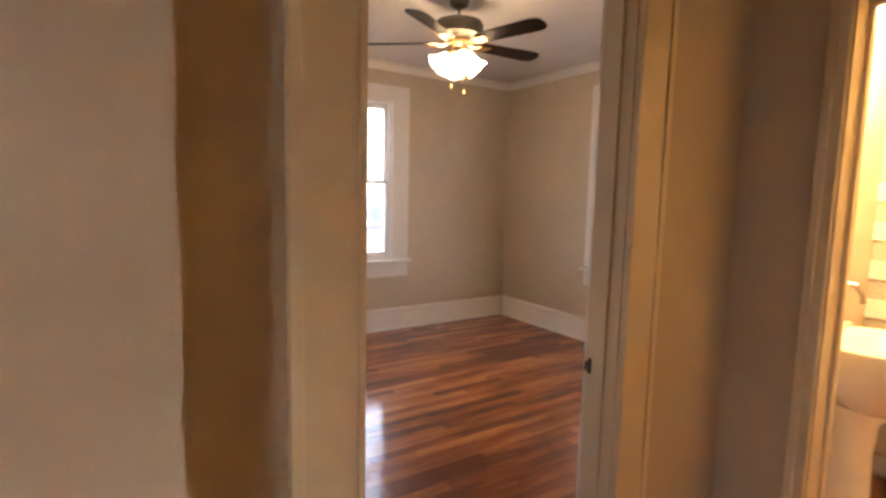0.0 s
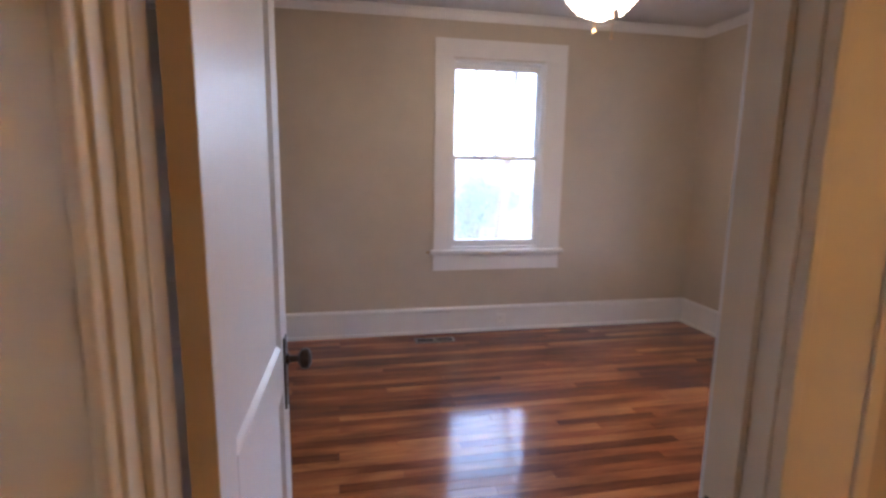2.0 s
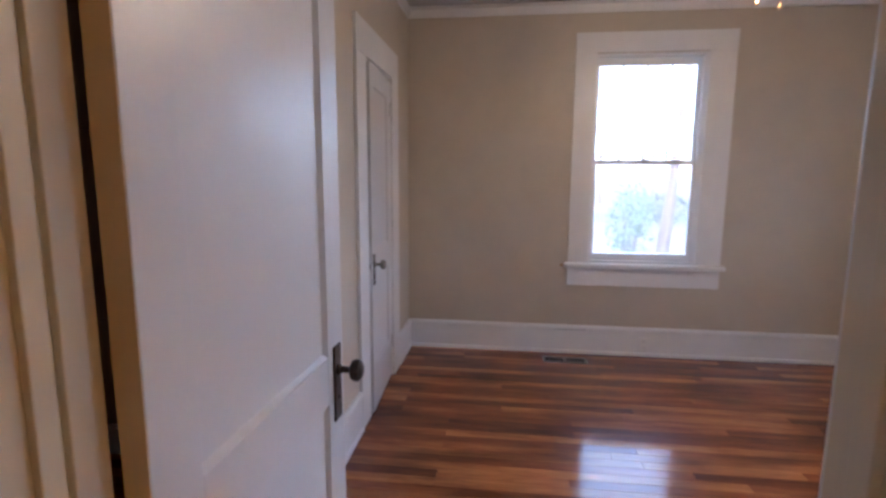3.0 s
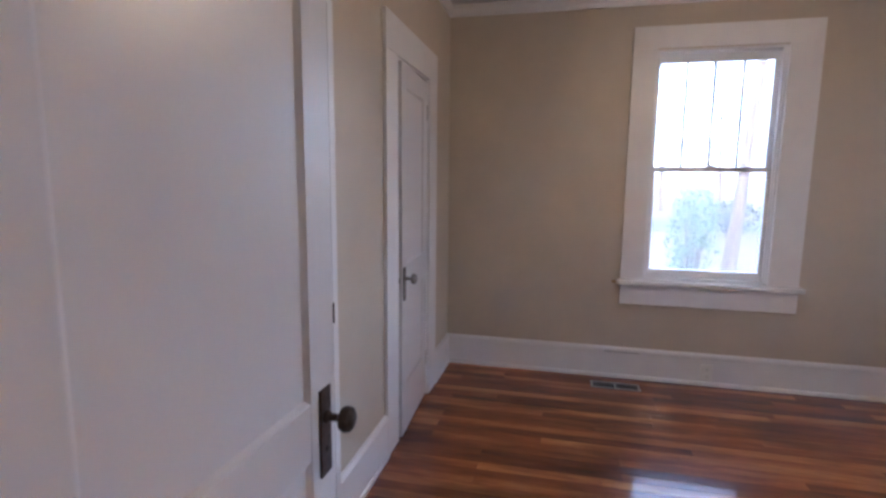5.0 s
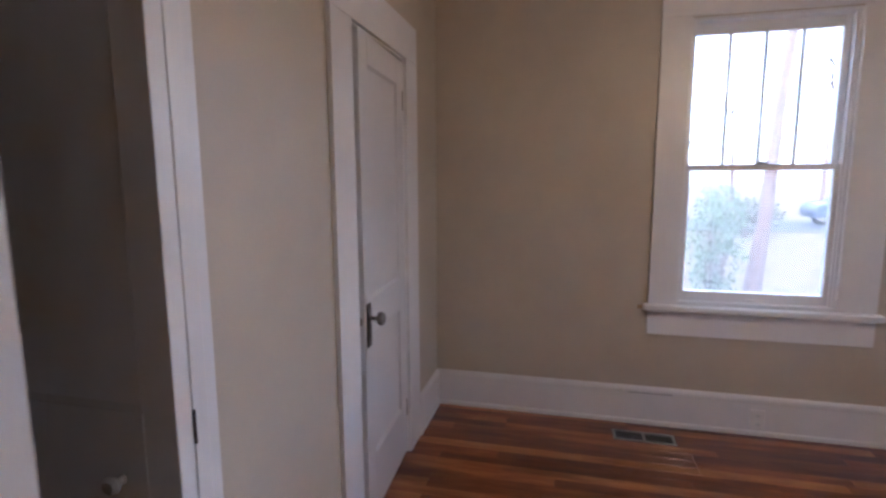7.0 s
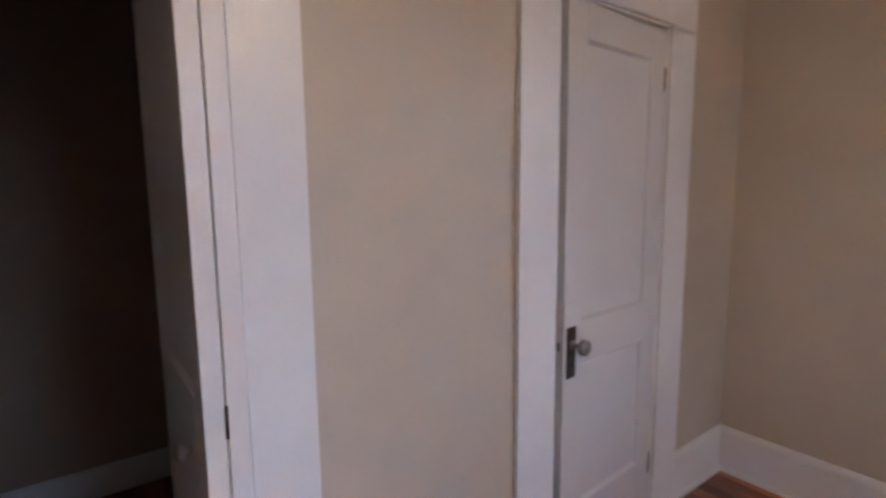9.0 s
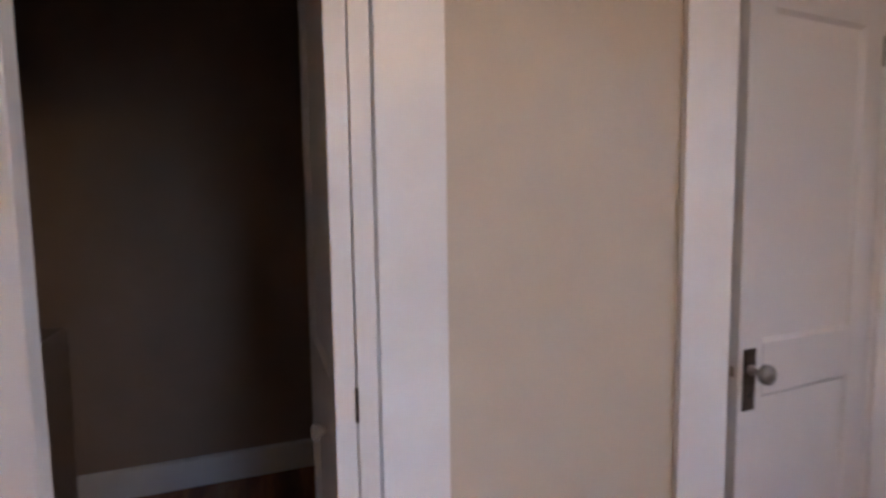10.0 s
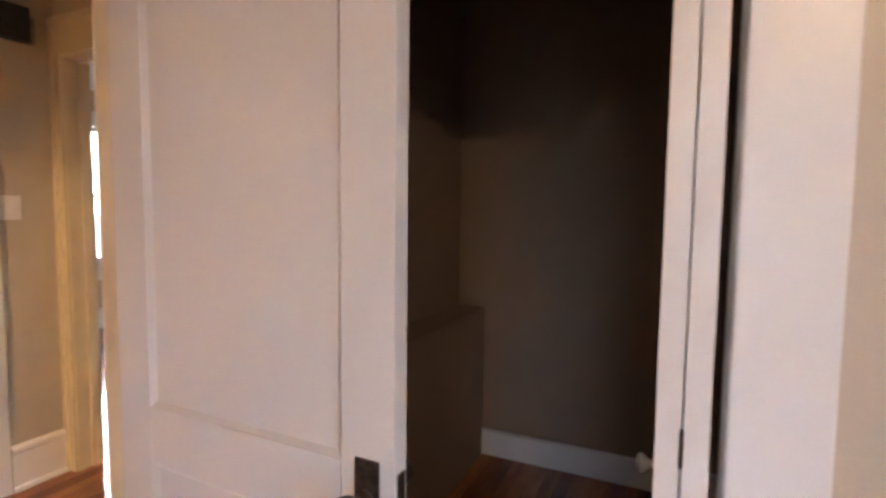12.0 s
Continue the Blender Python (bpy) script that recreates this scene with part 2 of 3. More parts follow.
def wall(name, axis, face0, face1, a, b, holes, mat, label):
    """A wall slab between two faces across its axis, from a to b along it, with openings (a0, a1, z0, z1)."""
    rows = []
    at = a
    for h0, h1, z0, z1 in sorted(holes):
        rows.append((at, h0, 0, H))
        if z0 > 0:
            rows.append((h0, h1, 0, z0))
        rows.append((h0, h1, z1, H))
        at = h1
    rows.append((at, b, 0, H))
    bm = bmesh.new()
    for p, q, z0, z1 in rows:
        if axis == "x":
            box(bm, p, q, face0, face1, z0, z1)
        else:
            box(bm, face0, face1, p, q, z0, z1)
    return setting(name, bm, mat, label, "wall")


# plan of the openings
WN = (1.388, 2.187)          # north window, along x
WE = (1.82, 2.65)            # east window, along y
WZ = (0.735, 2.30)
ENTRY = (0.228, 1.10)         # bedroom doorway, along x
CL1 = (0.76, 1.775)           # open closet, along y
CL2 = (2.742, 3.405)         # shut closet, along y
DOORH = 2.045
XW, XE, YS, YN, YH = -0.025, 3.67, 0.53, 4.03, 0.42

wall("wall_north", "x", YN, YN + 0.16, -1.93, XE + 0.16, [(*WN, *WZ)], M_WALL, "greige painted plaster wall with a sash window")
wall("wall_east", "y", XE, XE + 0.16, -1.37, YN, [(*WE, *WZ)], M_WALL, "greige painted plaster wall with a sash window")
wall("wall_west", "y", XW - 0.12, XW, YS, YN, [(*CL1, 0, DOORH), (*CL2, 0, DOORH)], M_WALL, "greige painted plaster wall with two closet doorways")
wall("closet_wall_side", "x", YH, YS, -1.93, XW - 0.121, [], M_WALL_SHADED, "closet side wall, dimness painted into its colour")
wall("wall_south", "x", YH, YS, XW - 0.12, XE, [(*ENTRY, 0, DOORH)], M_WALL, "greige painted plaster wall with the bedroom doorway")
wall("closet_wall_back", "y", -1.93, -1.675, YS, YN, [], M_WALL_SHADED, "closet back wall, dimness painted into its colour")
setting("closet_bulkhead", boxes((-1.6745, XW - 0.1205, YS + 0.0005, 0.69, -0.013, 0.85), bev=0.003), M_WALL_SHADED, "low boxed-in bulkhead along the closet side", "bulkhead")
wall("closet_partition", "x", 2.2, 2.3, -1.675, XW - 0.12, [], M_WALL_SHADED, "painted partition between the two closets")
wall("hall_wall_north", "x", 0.05, YH, -4.65, -0.135, [], M_WALL, "greige painted hall wall with an outside corner")
wall("hall_wall_east", "y", 1.71, 1.83, -1.21, YH, [(-0.70, 0.128, 0, DOORH)], M_WALL, "greige hall wall with the bathroom doorway")
wall("hall_wall_south", "x", -1.33, -1.21, -0.54, XE, [(-0.125, 0.60, 0, DOORH)], M_WALL, "greige painted hall wall with a light switch")
wall("hall_wall_west", "y", -0.66, -0.54, -1.33, 0.05, [(-1.15, -0.34, 0, 2.14)], M_WALL, "greige hall wall with a doorway to the next room")
wall("far_room_wall_east", "y", -0.70, -0.54, -4.45, -1.33, [], M_WALL, "greige painted wall of the next room")
wall("far_room_wall_south", "x", -4.45, -4.30, -4.65, -0.70, [(-2.95, -2.12, 0.735, 2.30)], M_WALL, "greige painted wall with a bright window")
wall("far_room_wall_west", "y", -4.65, -4.50, -4.30, 0.05, [(-2.75, -2.05, 0.735, 2.30)], M_WALL, "greige painted wall of the next room")
wall("outer_wall_south", "x", -4.45, -4.30, -0.539, XE + 0.16, [], M_WALL, "plain painted outer wall closing the house")
wall("outer_wall_east", "y", XE, XE + 0.16, -4.30, -1.371, [], M_WALL, "plain painted outer wall closing the house")
wall("outer_wall_west", "y", -4.65, -4.50, YH + 0.001, YN + 0.16, [], M_WALL, "plain painted outer wall closing the house")
wall("outer_wall_north", "x", YN, YN + 0.16, -4.50, -1.931, [], M_WALL, "plain painted outer wall closing the house")
wall("bath_wall_east", "y", 3.10, 3.22, -1.21, YH, [], M_BATHWALL, "cream painted bathroom wall behind tiles")

setting("ceiling", boxes((-4.65, XE + 0.16, -4.45, YN + 0.16, H, H + 0.14)), M_CEIL, "off-white painted plaster ceiling", "ceiling")
setting("floor", boxes((-4.65, XE + 0.16, -4.45, YN + 0.16, -0.16, -0.014)), M_SUBFLOOR, "dark wooden subfloor under the oak strips", "floor")

# trim
BASE = [(0, 0), (0.026, 0), (0.026, 0.02), (0.018, 0.028), (0.018, 0.188), (0.024, 0.196), (0.024, 0.214), (0.012, 0.228), (0, 0.228)]
LOWBASE = [(0, 0), (0.018, 0), (0.018, 0.135), (0.008, 0.146), (0, 0.146)]


def baseboard(a, b, nrm, prof=BASE):
    setting("baseboard", run(bmesh.new(), prof, a, b, nrm), M_TRIM, "tall white painted baseboard with a moulded cap", "baseboard")


CW = 0.145
baseboard((XW, YN), (XE, YN), (0, -1))
baseboard((XE, YS), (XE, YN - 0.027), (-1, 0))
baseboard((XW, CL2[1] + 0.165), (XW, YN - 0.027), (1, 0))
baseboard((XW, CL1[1] + CW), (XW, CL2[0] - 0.165), (1, 0))
baseboard((ENTRY[1] + CW, YS), (XE - 0.027, YS), (0, 1))
baseboard((XW, YS + 0.027), (XW, CL1[0] - CW), (1, 0))
baseboard((-1.675, 0.691), (-1.675, 2.2), (1, 0), LOWBASE)
baseboard((-1.656, 2.2), (XW - 0.12, 2.2), (0, -1), LOWBASE)
baseboard((-0.54, -1.21), (-0.272, -1.21), (0, 1))
baseboard((-0.135, YH), (ENTRY[0] - CW, YH), (0, -1))
baseboard((ENTRY[1] + CW, YH), (1.71, YH), (0, -1))
baseboard((1.71, 0.172), (1.71, YH - 0.027), (-1, 0))
baseboard((-4.5, -4.3), (-0.70, -4.3), (0, 1))
baseboard((-0.54, 0.05), (-0.135, 0.05), (0, -1))

CROWN = [(0, H - 0.088), (0.014, H - 0.087), (0.017, H - 0.074), (0.024, H - 0.066), (0.03, H - 0.046), (0.036, H - 0.04), (0.036, H - 0.03), (0.01, H - 0.027), (0.008, H - 0.001), (0, H - 0.001)]


def crown():
    bm = bmesh.new()
    rings = []
    for o, z in CROWN:
        rings.append([bm.verts.new(c) for c in ((XW + o, YS + o, z), (XE - o, YS + o, z), (XE - o, YN - o, z), (XW + o, YN - o, z))])
    for a, b in zip(rings, rings[1:]):
        for k in range(4):
            bm.faces.new((a[k], a[(k + 1) % 4], b[(k + 1) % 4], b[k]))
    setting("crown_molding", bm, M_TRIM, "white painted crown moulding round the bedroom ceiling", "crown molding")


crown()


def casing(name, axis, face, out, a0, a1, z1, label, sides=(1, 1), w=CW, band=0.012, head=0.0, inner=0.0, mat=M_TRIM):
    """Flat door casing: two side boards and a head, each with a raised outer bead and, if asked, an inner one, standing off face towards out."""
    root = thing(name, Matrix(), label, "door casing", kind="structure")
    t = 0.02
    hw = head or w

    def board(nm, p, q, z0, z1):
        bm = bmesh.new()
        lo, hi = sorted((face, face + out * t))
        if axis == "x":
            box(bm, p, q, lo, hi, z0, z1, bev=0.003)
        else:
            box(bm, lo, hi, p, q, z0, z1, bev=0.003)
        part(nm, bm, mat, root)

    def bead(p, q, z0, z1):
        bm = bmesh.new()
        lo, hi = sorted((face + out * (t - 0.002), face + out * (t + band)))
        if axis == "x":
            box(bm, p, q, lo, hi, z0, z1, bev=min(0.0065, band * 0.6))
        else:
            box(bm, lo, hi, p, q, z0, z1, bev=min(0.0065, band * 0.6))
        part("bead", bm, mat, root)

    if not band:
        for side, p, q in ((0, a0 - w, a0 + 0.011), (1, a1 - 0.011, a1 + w)):
            if sides[side]:
                board("side_board", p, q, 0, z1 - 0.011)
        board("head_board", a0 - (w if sides[0] else 0), a1 + w, z1 - 0.0105, z1 + w)
        return root
    if sides[0]:
        board("side_board", a0 - w, a0 + 0.011, 0, z1 - 0.011)
        bead(a0 - w - 0.001, a0 - w + 0.026, 0, z1 + hw)
    if sides[1]:
        board("side_board", a1 - 0.011, a1 + w, 0, z1 - 0.011)
        bead(a1 + w - 0.026, a1 + w + 0.001, 0, z1 + hw)
    if inner:
        bead(a0 + 0.012 - inner, a0 + 0.012, 0, z1 - 0.012)
        bead(a1 - 0.012, a1 - 0.012 + inner, 0, z1 - 0.012)
    board("head_board", a0 - w, a1 + w, z1 - 0.0105, z1 + hw)
    bead(a0 - w + 0.027, a1 + w - 0.027, z1 + hw - 0.026, z1 + hw + 0.001)
    return root


def jamb(name, axis, f0, f1, a0, a1, z1, stop, label, mat=M_TRIM):
    """Door lining: side and head boards through the wall, with a stop strip in the middle."""
    root = thing(name, Matrix(), label, "door jamb", kind="structure")
    t = 0.018

    def piece(nm, p, q, lo, hi, z0, z1):
        bm = bmesh.new()
        if axis == "x":
            box(bm, p, q, lo, hi, z0, z1, bev=0.002)
        else:
            box(bm, lo, hi, p, q, z0, z1, bev=0.002)
        part(nm, bm, mat, root)

    piece("side_jamb", a0 + 0.001, a0 + t, f0 - 0.004, f1 + 0.004, 0, z1 - t - 0.001)
    piece("side_jamb", a1 - t, a1 - 0.001, f0 - 0.004, f1 + 0.004, 0, z1 - t - 0.001)
    piece("head_jamb", a0 + 0.001, a1 - 0.001, f0 - 0.004, f1 + 0.004, z1 - t, z1 - 0.001)
    if not stop:
        return root
    s0, s1 = stop
    piece("door_stop", a0 + t + 0.0005, a0 + t + 0.012, s0, s1, 0, z1 - t - 0.014)
    piece("door_stop", a1 - t - 0.012, a1 - t - 0.0005, s0, s1, 0, z1 - t - 0.014)
    piece("door_stop", a0 + t + 0.0005, a1 - t - 0.0005, s0, s1, z1 - t - 0.013, z1 - t - 0.0005)
    return root


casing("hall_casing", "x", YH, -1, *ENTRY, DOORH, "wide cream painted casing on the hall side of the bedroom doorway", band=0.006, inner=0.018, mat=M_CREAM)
casing("room_casing", "x", YS, 1, *ENTRY, DOORH, "white painted casing on the bedroom side of the doorway", band=0)
casing("closet_casing", "y", XW, 1, CL1[0], 1.769, DOORH, "white painted flat casing round the open closet", band=0)
casing("closet_casing", "y", XW, 1, *CL2, DOORH, "white painted flat casing round the shut closet door", band=0, w=0.165)
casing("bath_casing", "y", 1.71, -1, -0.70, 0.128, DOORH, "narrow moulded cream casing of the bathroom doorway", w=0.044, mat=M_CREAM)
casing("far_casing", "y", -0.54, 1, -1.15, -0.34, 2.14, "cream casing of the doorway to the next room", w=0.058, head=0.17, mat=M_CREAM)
# only the casing edge is known; opening left doorless to swallow bounce light
casing("linen_casing", "x", -1.21, 1, -0.125, 0.60, DOORH, "white painted casing of a hall doorway left open to absorb light", band=0)
jamb("linen_jamb", "x", -1.33, -1.21, -0.125, 0.60, DOORH, (-1.30, -1.275), "white painted lining added to the hall doorway left open to absorb light")
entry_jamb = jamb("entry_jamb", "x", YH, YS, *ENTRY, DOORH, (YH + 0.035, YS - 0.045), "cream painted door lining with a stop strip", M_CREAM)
jamb("closet_jamb", "y", XW - 0.12, XW, *CL1, DOORH, None, "white painted closet lining")
jamb("closet_jamb", "y", XW - 0.12, XW, *CL2, DOORH, (XW - 0.085, XW - 0.045), "white painted closet lining")
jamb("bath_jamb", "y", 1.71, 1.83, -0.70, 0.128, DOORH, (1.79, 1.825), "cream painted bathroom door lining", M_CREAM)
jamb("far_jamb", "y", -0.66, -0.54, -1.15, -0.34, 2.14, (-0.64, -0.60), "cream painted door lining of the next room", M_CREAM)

# doors


def leaf(root, w, h, t, stile, top, lock, low, mat=M_DOOR):
    """A two-panel door leaf in the root's plane: x along its width from the hinge, y through its thickness."""
    z0 = 0.0
    part("stile", boxes((0, stile, 0, t, z0, h), bev=0.002), mat, root)
    part("stile", boxes((w - stile, w, 0, t, z0, h), bev=0.002), mat, root)
    e = 0.0006
    part("rail", boxes((stile + e, w - stile - e, 0, t, h - top, h), bev=0.0015), mat, root)
    part("rail", boxes((stile + e, w - stile - e, 0, t, lock[0], lock[1]), bev=0.0015), mat, root)
    part("rail", boxes((stile + e, w - stile - e, 0, t, z0, low), bev=0.0015), mat, root)
    for a, b in ((low, lock[0]), (lock[1], h - top)):
        x0, x1 = stile, w - stile
        d = 0.010
        part("panel", boxes((x0 + 0.002, x1 - 0.002, d, t - d, a + 0.002, b - 0.002)), mat, root)
        bm = bmesh.new()
        g = 0.013
        for y0, y1 in ((0.0015, d + 0.001), (t - 0.0015, t - d - 0.001)):
            o = [bm.verts.new(c) for c in ((x0 + e, y0, a + e), (x1 - e, y0, a + e), (x1 - e, y0, b - e), (x0 + e, y0, b - e))]
            i = [bm.verts.new(c) for c in ((x0 + g, y1, a + g), (x1 - g, y1, a + g), (x1 - g, y1, b - g), (x0 + g, y1, b - g))]
            k2 = [bm.verts.new((v.co.x, (y1 + t / 2) / 2, v.co.z)) for v in o]
            for k in range(4):
                bm.faces.new((o[k], o[(k + 1) % 4], i[(k + 1) % 4], i[k]))
                bm.faces.new((o[k], o[(k + 1) % 4], k2[(k + 1) % 4], k2[k]))
        part("panel_molding", bm, mat, root)


def knob_set(root, x, z, y, out, mat, knob_mat, zp=(-0.135, 0.065)):
    """A tall escutcheon plate with a keyhole and a round knob on a stem, on the face at y."""
    lo, hi = sorted((y, y + out * 0.005))
    plate = part("door_plate", boxes((x - 0.024, x + 0.024, lo, hi, z + zp[0], z + zp[1]), bev=0.002), mat, root, "dark aged bronze plate")
    m = Matrix.Translation((x, y + out * 0.004, z)) @ pose(0, 0, 0, -90 * out)
    kb = lathe(bmesh.new(), [(0.014, 0), (0.016, 0.006), (0.009, 0.012), (0.008, 0.03), (0.014, 0.034), (0.025, 0.04), (0.0285, 0.05), (0.026, 0.06), (0.017, 0.066), (0.004, 0.068)], m, 20)
    part("knob", kb, knob_mat, root, "round door knob", smooth=True)
    m2 = Matrix.Translation((x, y + out * 0.0045, z - 0.075)) @ pose(0, 0, 0, -90 * out)
    part("keyhole", lathe(bmesh.new(), [(0.006, 0), (0.006, 0.0012)], m2, 12), M_BLACK, plate)
    return plate


def hinge(root, x, y, z, mat, h=0.09):
    bm = boxes((x - 0.004, x + 0.02, y - 0.0015, y + 0.0015, z, z + h), bev=0.0004)
    lathe(bm, [(0.005, z - 0.006), (0.0058, z), (0.0058, z + h), (0.005, z + h + 0.006)], Matrix.Translation((x - 0.006, y, 0)), 10)
    part("hinge", bm, mat, root, "painted butt hinge")


entry = thing("door_1", pose(0.306, 0.556, 0.008, 0, 0, 88.4), "white painted two-panel bedroom door standing open into the room", "door", kind="structure")
leaf(entry, 0.712, 2.015, 0.04, 0.105, 0.12, (0.83, 0.955), 0.23)
knob_set(entry, 0.662, 0.905, 0.0, -1, M_BRONZE, M_BRONZE)
knob_set(entry, 0.662, 0.905, 0.04, 1, M_BRONZE, M_BRONZE)
for hz in (0.22, 1.72):
    hinge(entry, 0.0, 0.041, hz, M_BRONZE)
# thin tan strip: the hall's warm light put into the edge's colour
part("hinge_edge", boxes((-0.0016, -0.0002, 0.001, 0.039, 0.002, 2.013)), M_EDGE, entry, "tan strip along the hinge edge, warm hall light in its colour")
part("latch", boxes((0.7122, 0.7145, 0.008, 0.032, 0.84, 0.95), bev=0.0005), M_STEEL, entry, "steel mortise latch plate")

shut = thing("door_2", pose(-0.062, 3.385, 0.012, 0, 0, -87.0), "white painted narrow two-panel closet door, barely ajar", "door", kind="structure")
leaf(shut, 0.612, 2.001, 0.036, 0.10, 0.115, (0.80, 0.955), 0.27)
knob_set(shut, 0.57, 0.885, 0.036, 1, M_BRONZE, M_AGED, zp=(-0.12, 0.06))
part("latch", boxes((0.6145, 0.6165, 0.012, 0.026, 0.865, 0.895), bev=0.0005), M_GREYMETAL, shut, "dull grey latch")
for hz in (0.20, 1.775):
    hinge(shut, -0.006, 0.039, hz, M_GREYMETAL)

for k, (yy, kn) in enumerate(((1.681, True), (1.7225, False))):
    bf = thing("bifold_leaf", pose(0.128, yy, 0.015, 0, 0, 180), "white painted panelled bifold closet leaf, folded open", "bifold door", "bifold closet doors", "structure")
    leaf(bf, 0.47, 2.0, 0.0385, 0.07, 0.10, (0.80, 1.03), 0.2, M_TRIM)
    if kn:
        part("knob", lathe(bmesh.new(), [(0.01, 0), (0.008, 0.008), (0.01, 0.014), (0.017, 0.02), (0.018, 0.027), (0.012, 0.033), (0.002, 0.034)], Matrix.Translation((0.127, 0.038, 0.90)) @ pose(0, 0, 0, -90), 16), M_KNOB, bf, "small cream knob", smooth=True)
    if kn:
        part("hinge", lathe(bmesh.new(), [(0.002, 0.962), (0.003, 0.965), (0.003, 1.025), (0.002, 1.028)], Matrix.Translation((-0.0025, -0.0015, 0)), 10), M_BRONZE, bf, "small dark hinge between the leaves")
setting("closet_track", boxes((XW - 0.09, XW - 0.06, CL1[0] + 0.02, CL1[1] - 0.02, DOORH - 0.034, DOORH - 0.0195), bev=0.001), M_STEEL, "thin metal track over the closet opening", "door track")

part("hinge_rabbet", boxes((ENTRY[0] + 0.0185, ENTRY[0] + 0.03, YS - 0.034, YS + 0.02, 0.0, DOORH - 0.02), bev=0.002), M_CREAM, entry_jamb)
# strike plate in the latch-side lining
part("strike_plate", boxes((ENTRY[1] - 0.0205, ENTRY[1] - 0.0185, YS - 0.02, YS - 0.006, 0.842, 0.892), bev=0.0006), M_BRONZE, entry_jamb, "dark bronze strike plate")
part("strike_lip", boxes((ENTRY[1] - 0.024, ENTRY[1] - 0.0206, YS - 0.0055, YS + 0.004, 0.85, 0.88), bev=0.001), M_BRONZE, entry_jamb, "worn bronze strike lip")

# windows


def window(name, m, w, z0, z1, depth, label, muntins=3, airy=True, cl=0.145, cr=0.145, sl=0.042, sr=0.042):
    """A double-hung sash window: x along the wall from the opening's middle, y outwards through the wall from the room's face."""
    root = thing(name, m, label, "window", kind="structure")
    h = w / 2
    t = 0.018
    P = lambda nm, mat, *rows, bev=0.002, parent=root, label="": part(nm, boxes(*rows, bev=bev), mat, parent, label)
    P("casing_side", M_TRIM, (-h - cl, -h + 0.006, -0.02, -0.001, z0 + 0.001, z1 + 0.004), bev=0.003)
    P("casing_side", M_TRIM, (h - 0.006, h + cr, -0.02, -0.001, z0 + 0.001, z1 + 0.004), bev=0.003)
    P("casing_head", M_TRIM, (-h - cl, h + cr, -0.021, -0.001, z1 + 0.0045, z1 + 0.145), bev=0.003)
    P("window_sill", M_TRIM, (-h - cl - 0.025, h + cr + 0.025, -0.062, -0.001, z0 - 0.034, z0), bev=0.006)
    P("apron", M_TRIM, (-h - cl, h + cr, -0.02, -0.001, z0 - 0.18, z0 - 0.0345), bev=0.003)
    P("jamb_lining", M_SASH, (-h + 0.001, -h + t, 0.0, depth - 0.002, z0 + 0.02, z1 - t))
    P("jamb_lining", M_SASH, (h - t, h - 0.001, 0.0, depth - 0.002, z0 + 0.02, z1 - t))
    P("head_lining", M_SASH, (-h + 0.001, h - 0.001, 0.0, depth - 0.002, z1 - t + 0.0005, z1 - 0.001))
    P("outer_sill", M_SASH, (-h + 0.001, h - 0.001, 0.0005, depth + 0.03, z0 - 0.0, z0 + 0.019))
    P("stop_bead", M_SASH, (-h + t, -h + t + 0.012, 0.012, 0.03, z0 + 0.02, z1 - t))
    P("stop_bead", M_SASH, (h - t - 0.012, h - t, 0.012, 0.03, z0 + 0.02, z1 - t))
    zm = (z0 + z1) / 2 - 0.012
    x0 = h - t - 0.001
    for nm, y, a, b, bot, top in (("lower_sash", 0.034, z0 + 0.021, zm + 0.02, 0.055, 0.03), ("upper_sash", 0.076, zm - 0.012, z1 - t - 0.001, 0.03, 0.055)):
        sash = P(nm, M_SASH, (-x0, -x0 + sl, y, y + 0.036, a, b), (x0 - sr, x0, y, y + 0.036, a, b), (-x0 + sl, x0 - sr, y + 0.0003, y + 0.0357, a, a + bot), (-x0 + sl, x0 - sr, y + 0.0003, y + 0.0357, b - top, b))
        n = muntins if nm == "upper_sash" else 0
        gx0, gx1 = -x0 + sl, x0 - sr
        for k in range(n + 1):
            p0, p1 = gx0 + (gx1 - gx0) * k / (n + 1), gx0 + (gx1 - gx0) * (k + 1) / (n + 1)
            g = part("pane", boxes((p0 + 0.001, p1 - 0.001, y + 0.016, y + 0.019, a + bot + 0.001, b - top - 0.001)), M_GLASS, sash)
            g.visible_shadow = not airy
            if k:
                P("muntin", M_SASH, (p0 - 0.008, p0 + 0.008, y + 0.004, y + 0.032, a + bot, b - top), parent=sash)
    bm = boxes((-0.03, 0.03, 0.036, 0.066, zm + 0.0205, zm + 0.027), bev=0.001)
    lathe(bm, [(0.012, zm + 0.027), (0.014, zm + 0.032), (0.006, zm + 0.04)], Matrix.Translation((0, 0.05, 0)), 12)
    box(bm, 0.0, 0.035, 0.044, 0.054, zm + 0.03, zm + 0.036)
    part("sash_lock", bm, M_GREYMETAL, root, "small grey metal sash lock")
    part("sash_lift", boxes((-0.03, 0.03, 0.022, 0.034, z0 + 0.03, z0 + 0.042), bev=0.002), M_SASH, root)
    return root


window("window_1", pose((WN[0] + WN[1]) / 2, YN, 0), WN[1] - WN[0], *WZ, 0.16, "white double-hung window with three-bar upper sash", cl=0.148, cr=0.183, sl=0.026, sr=0.034)
window("window_2", pose(XE, (WE[0] + WE[1]) / 2, 0, 0, 0, -90), WE[1] - WE[0], *WZ, 0.16, "white double-hung window in the side wall")
window("window_3", pose(-2.535, -4.30, 0, 0, 0, 180), 0.83, *WZ, 0.15, "bright white double-hung window of the next room", airy=False)
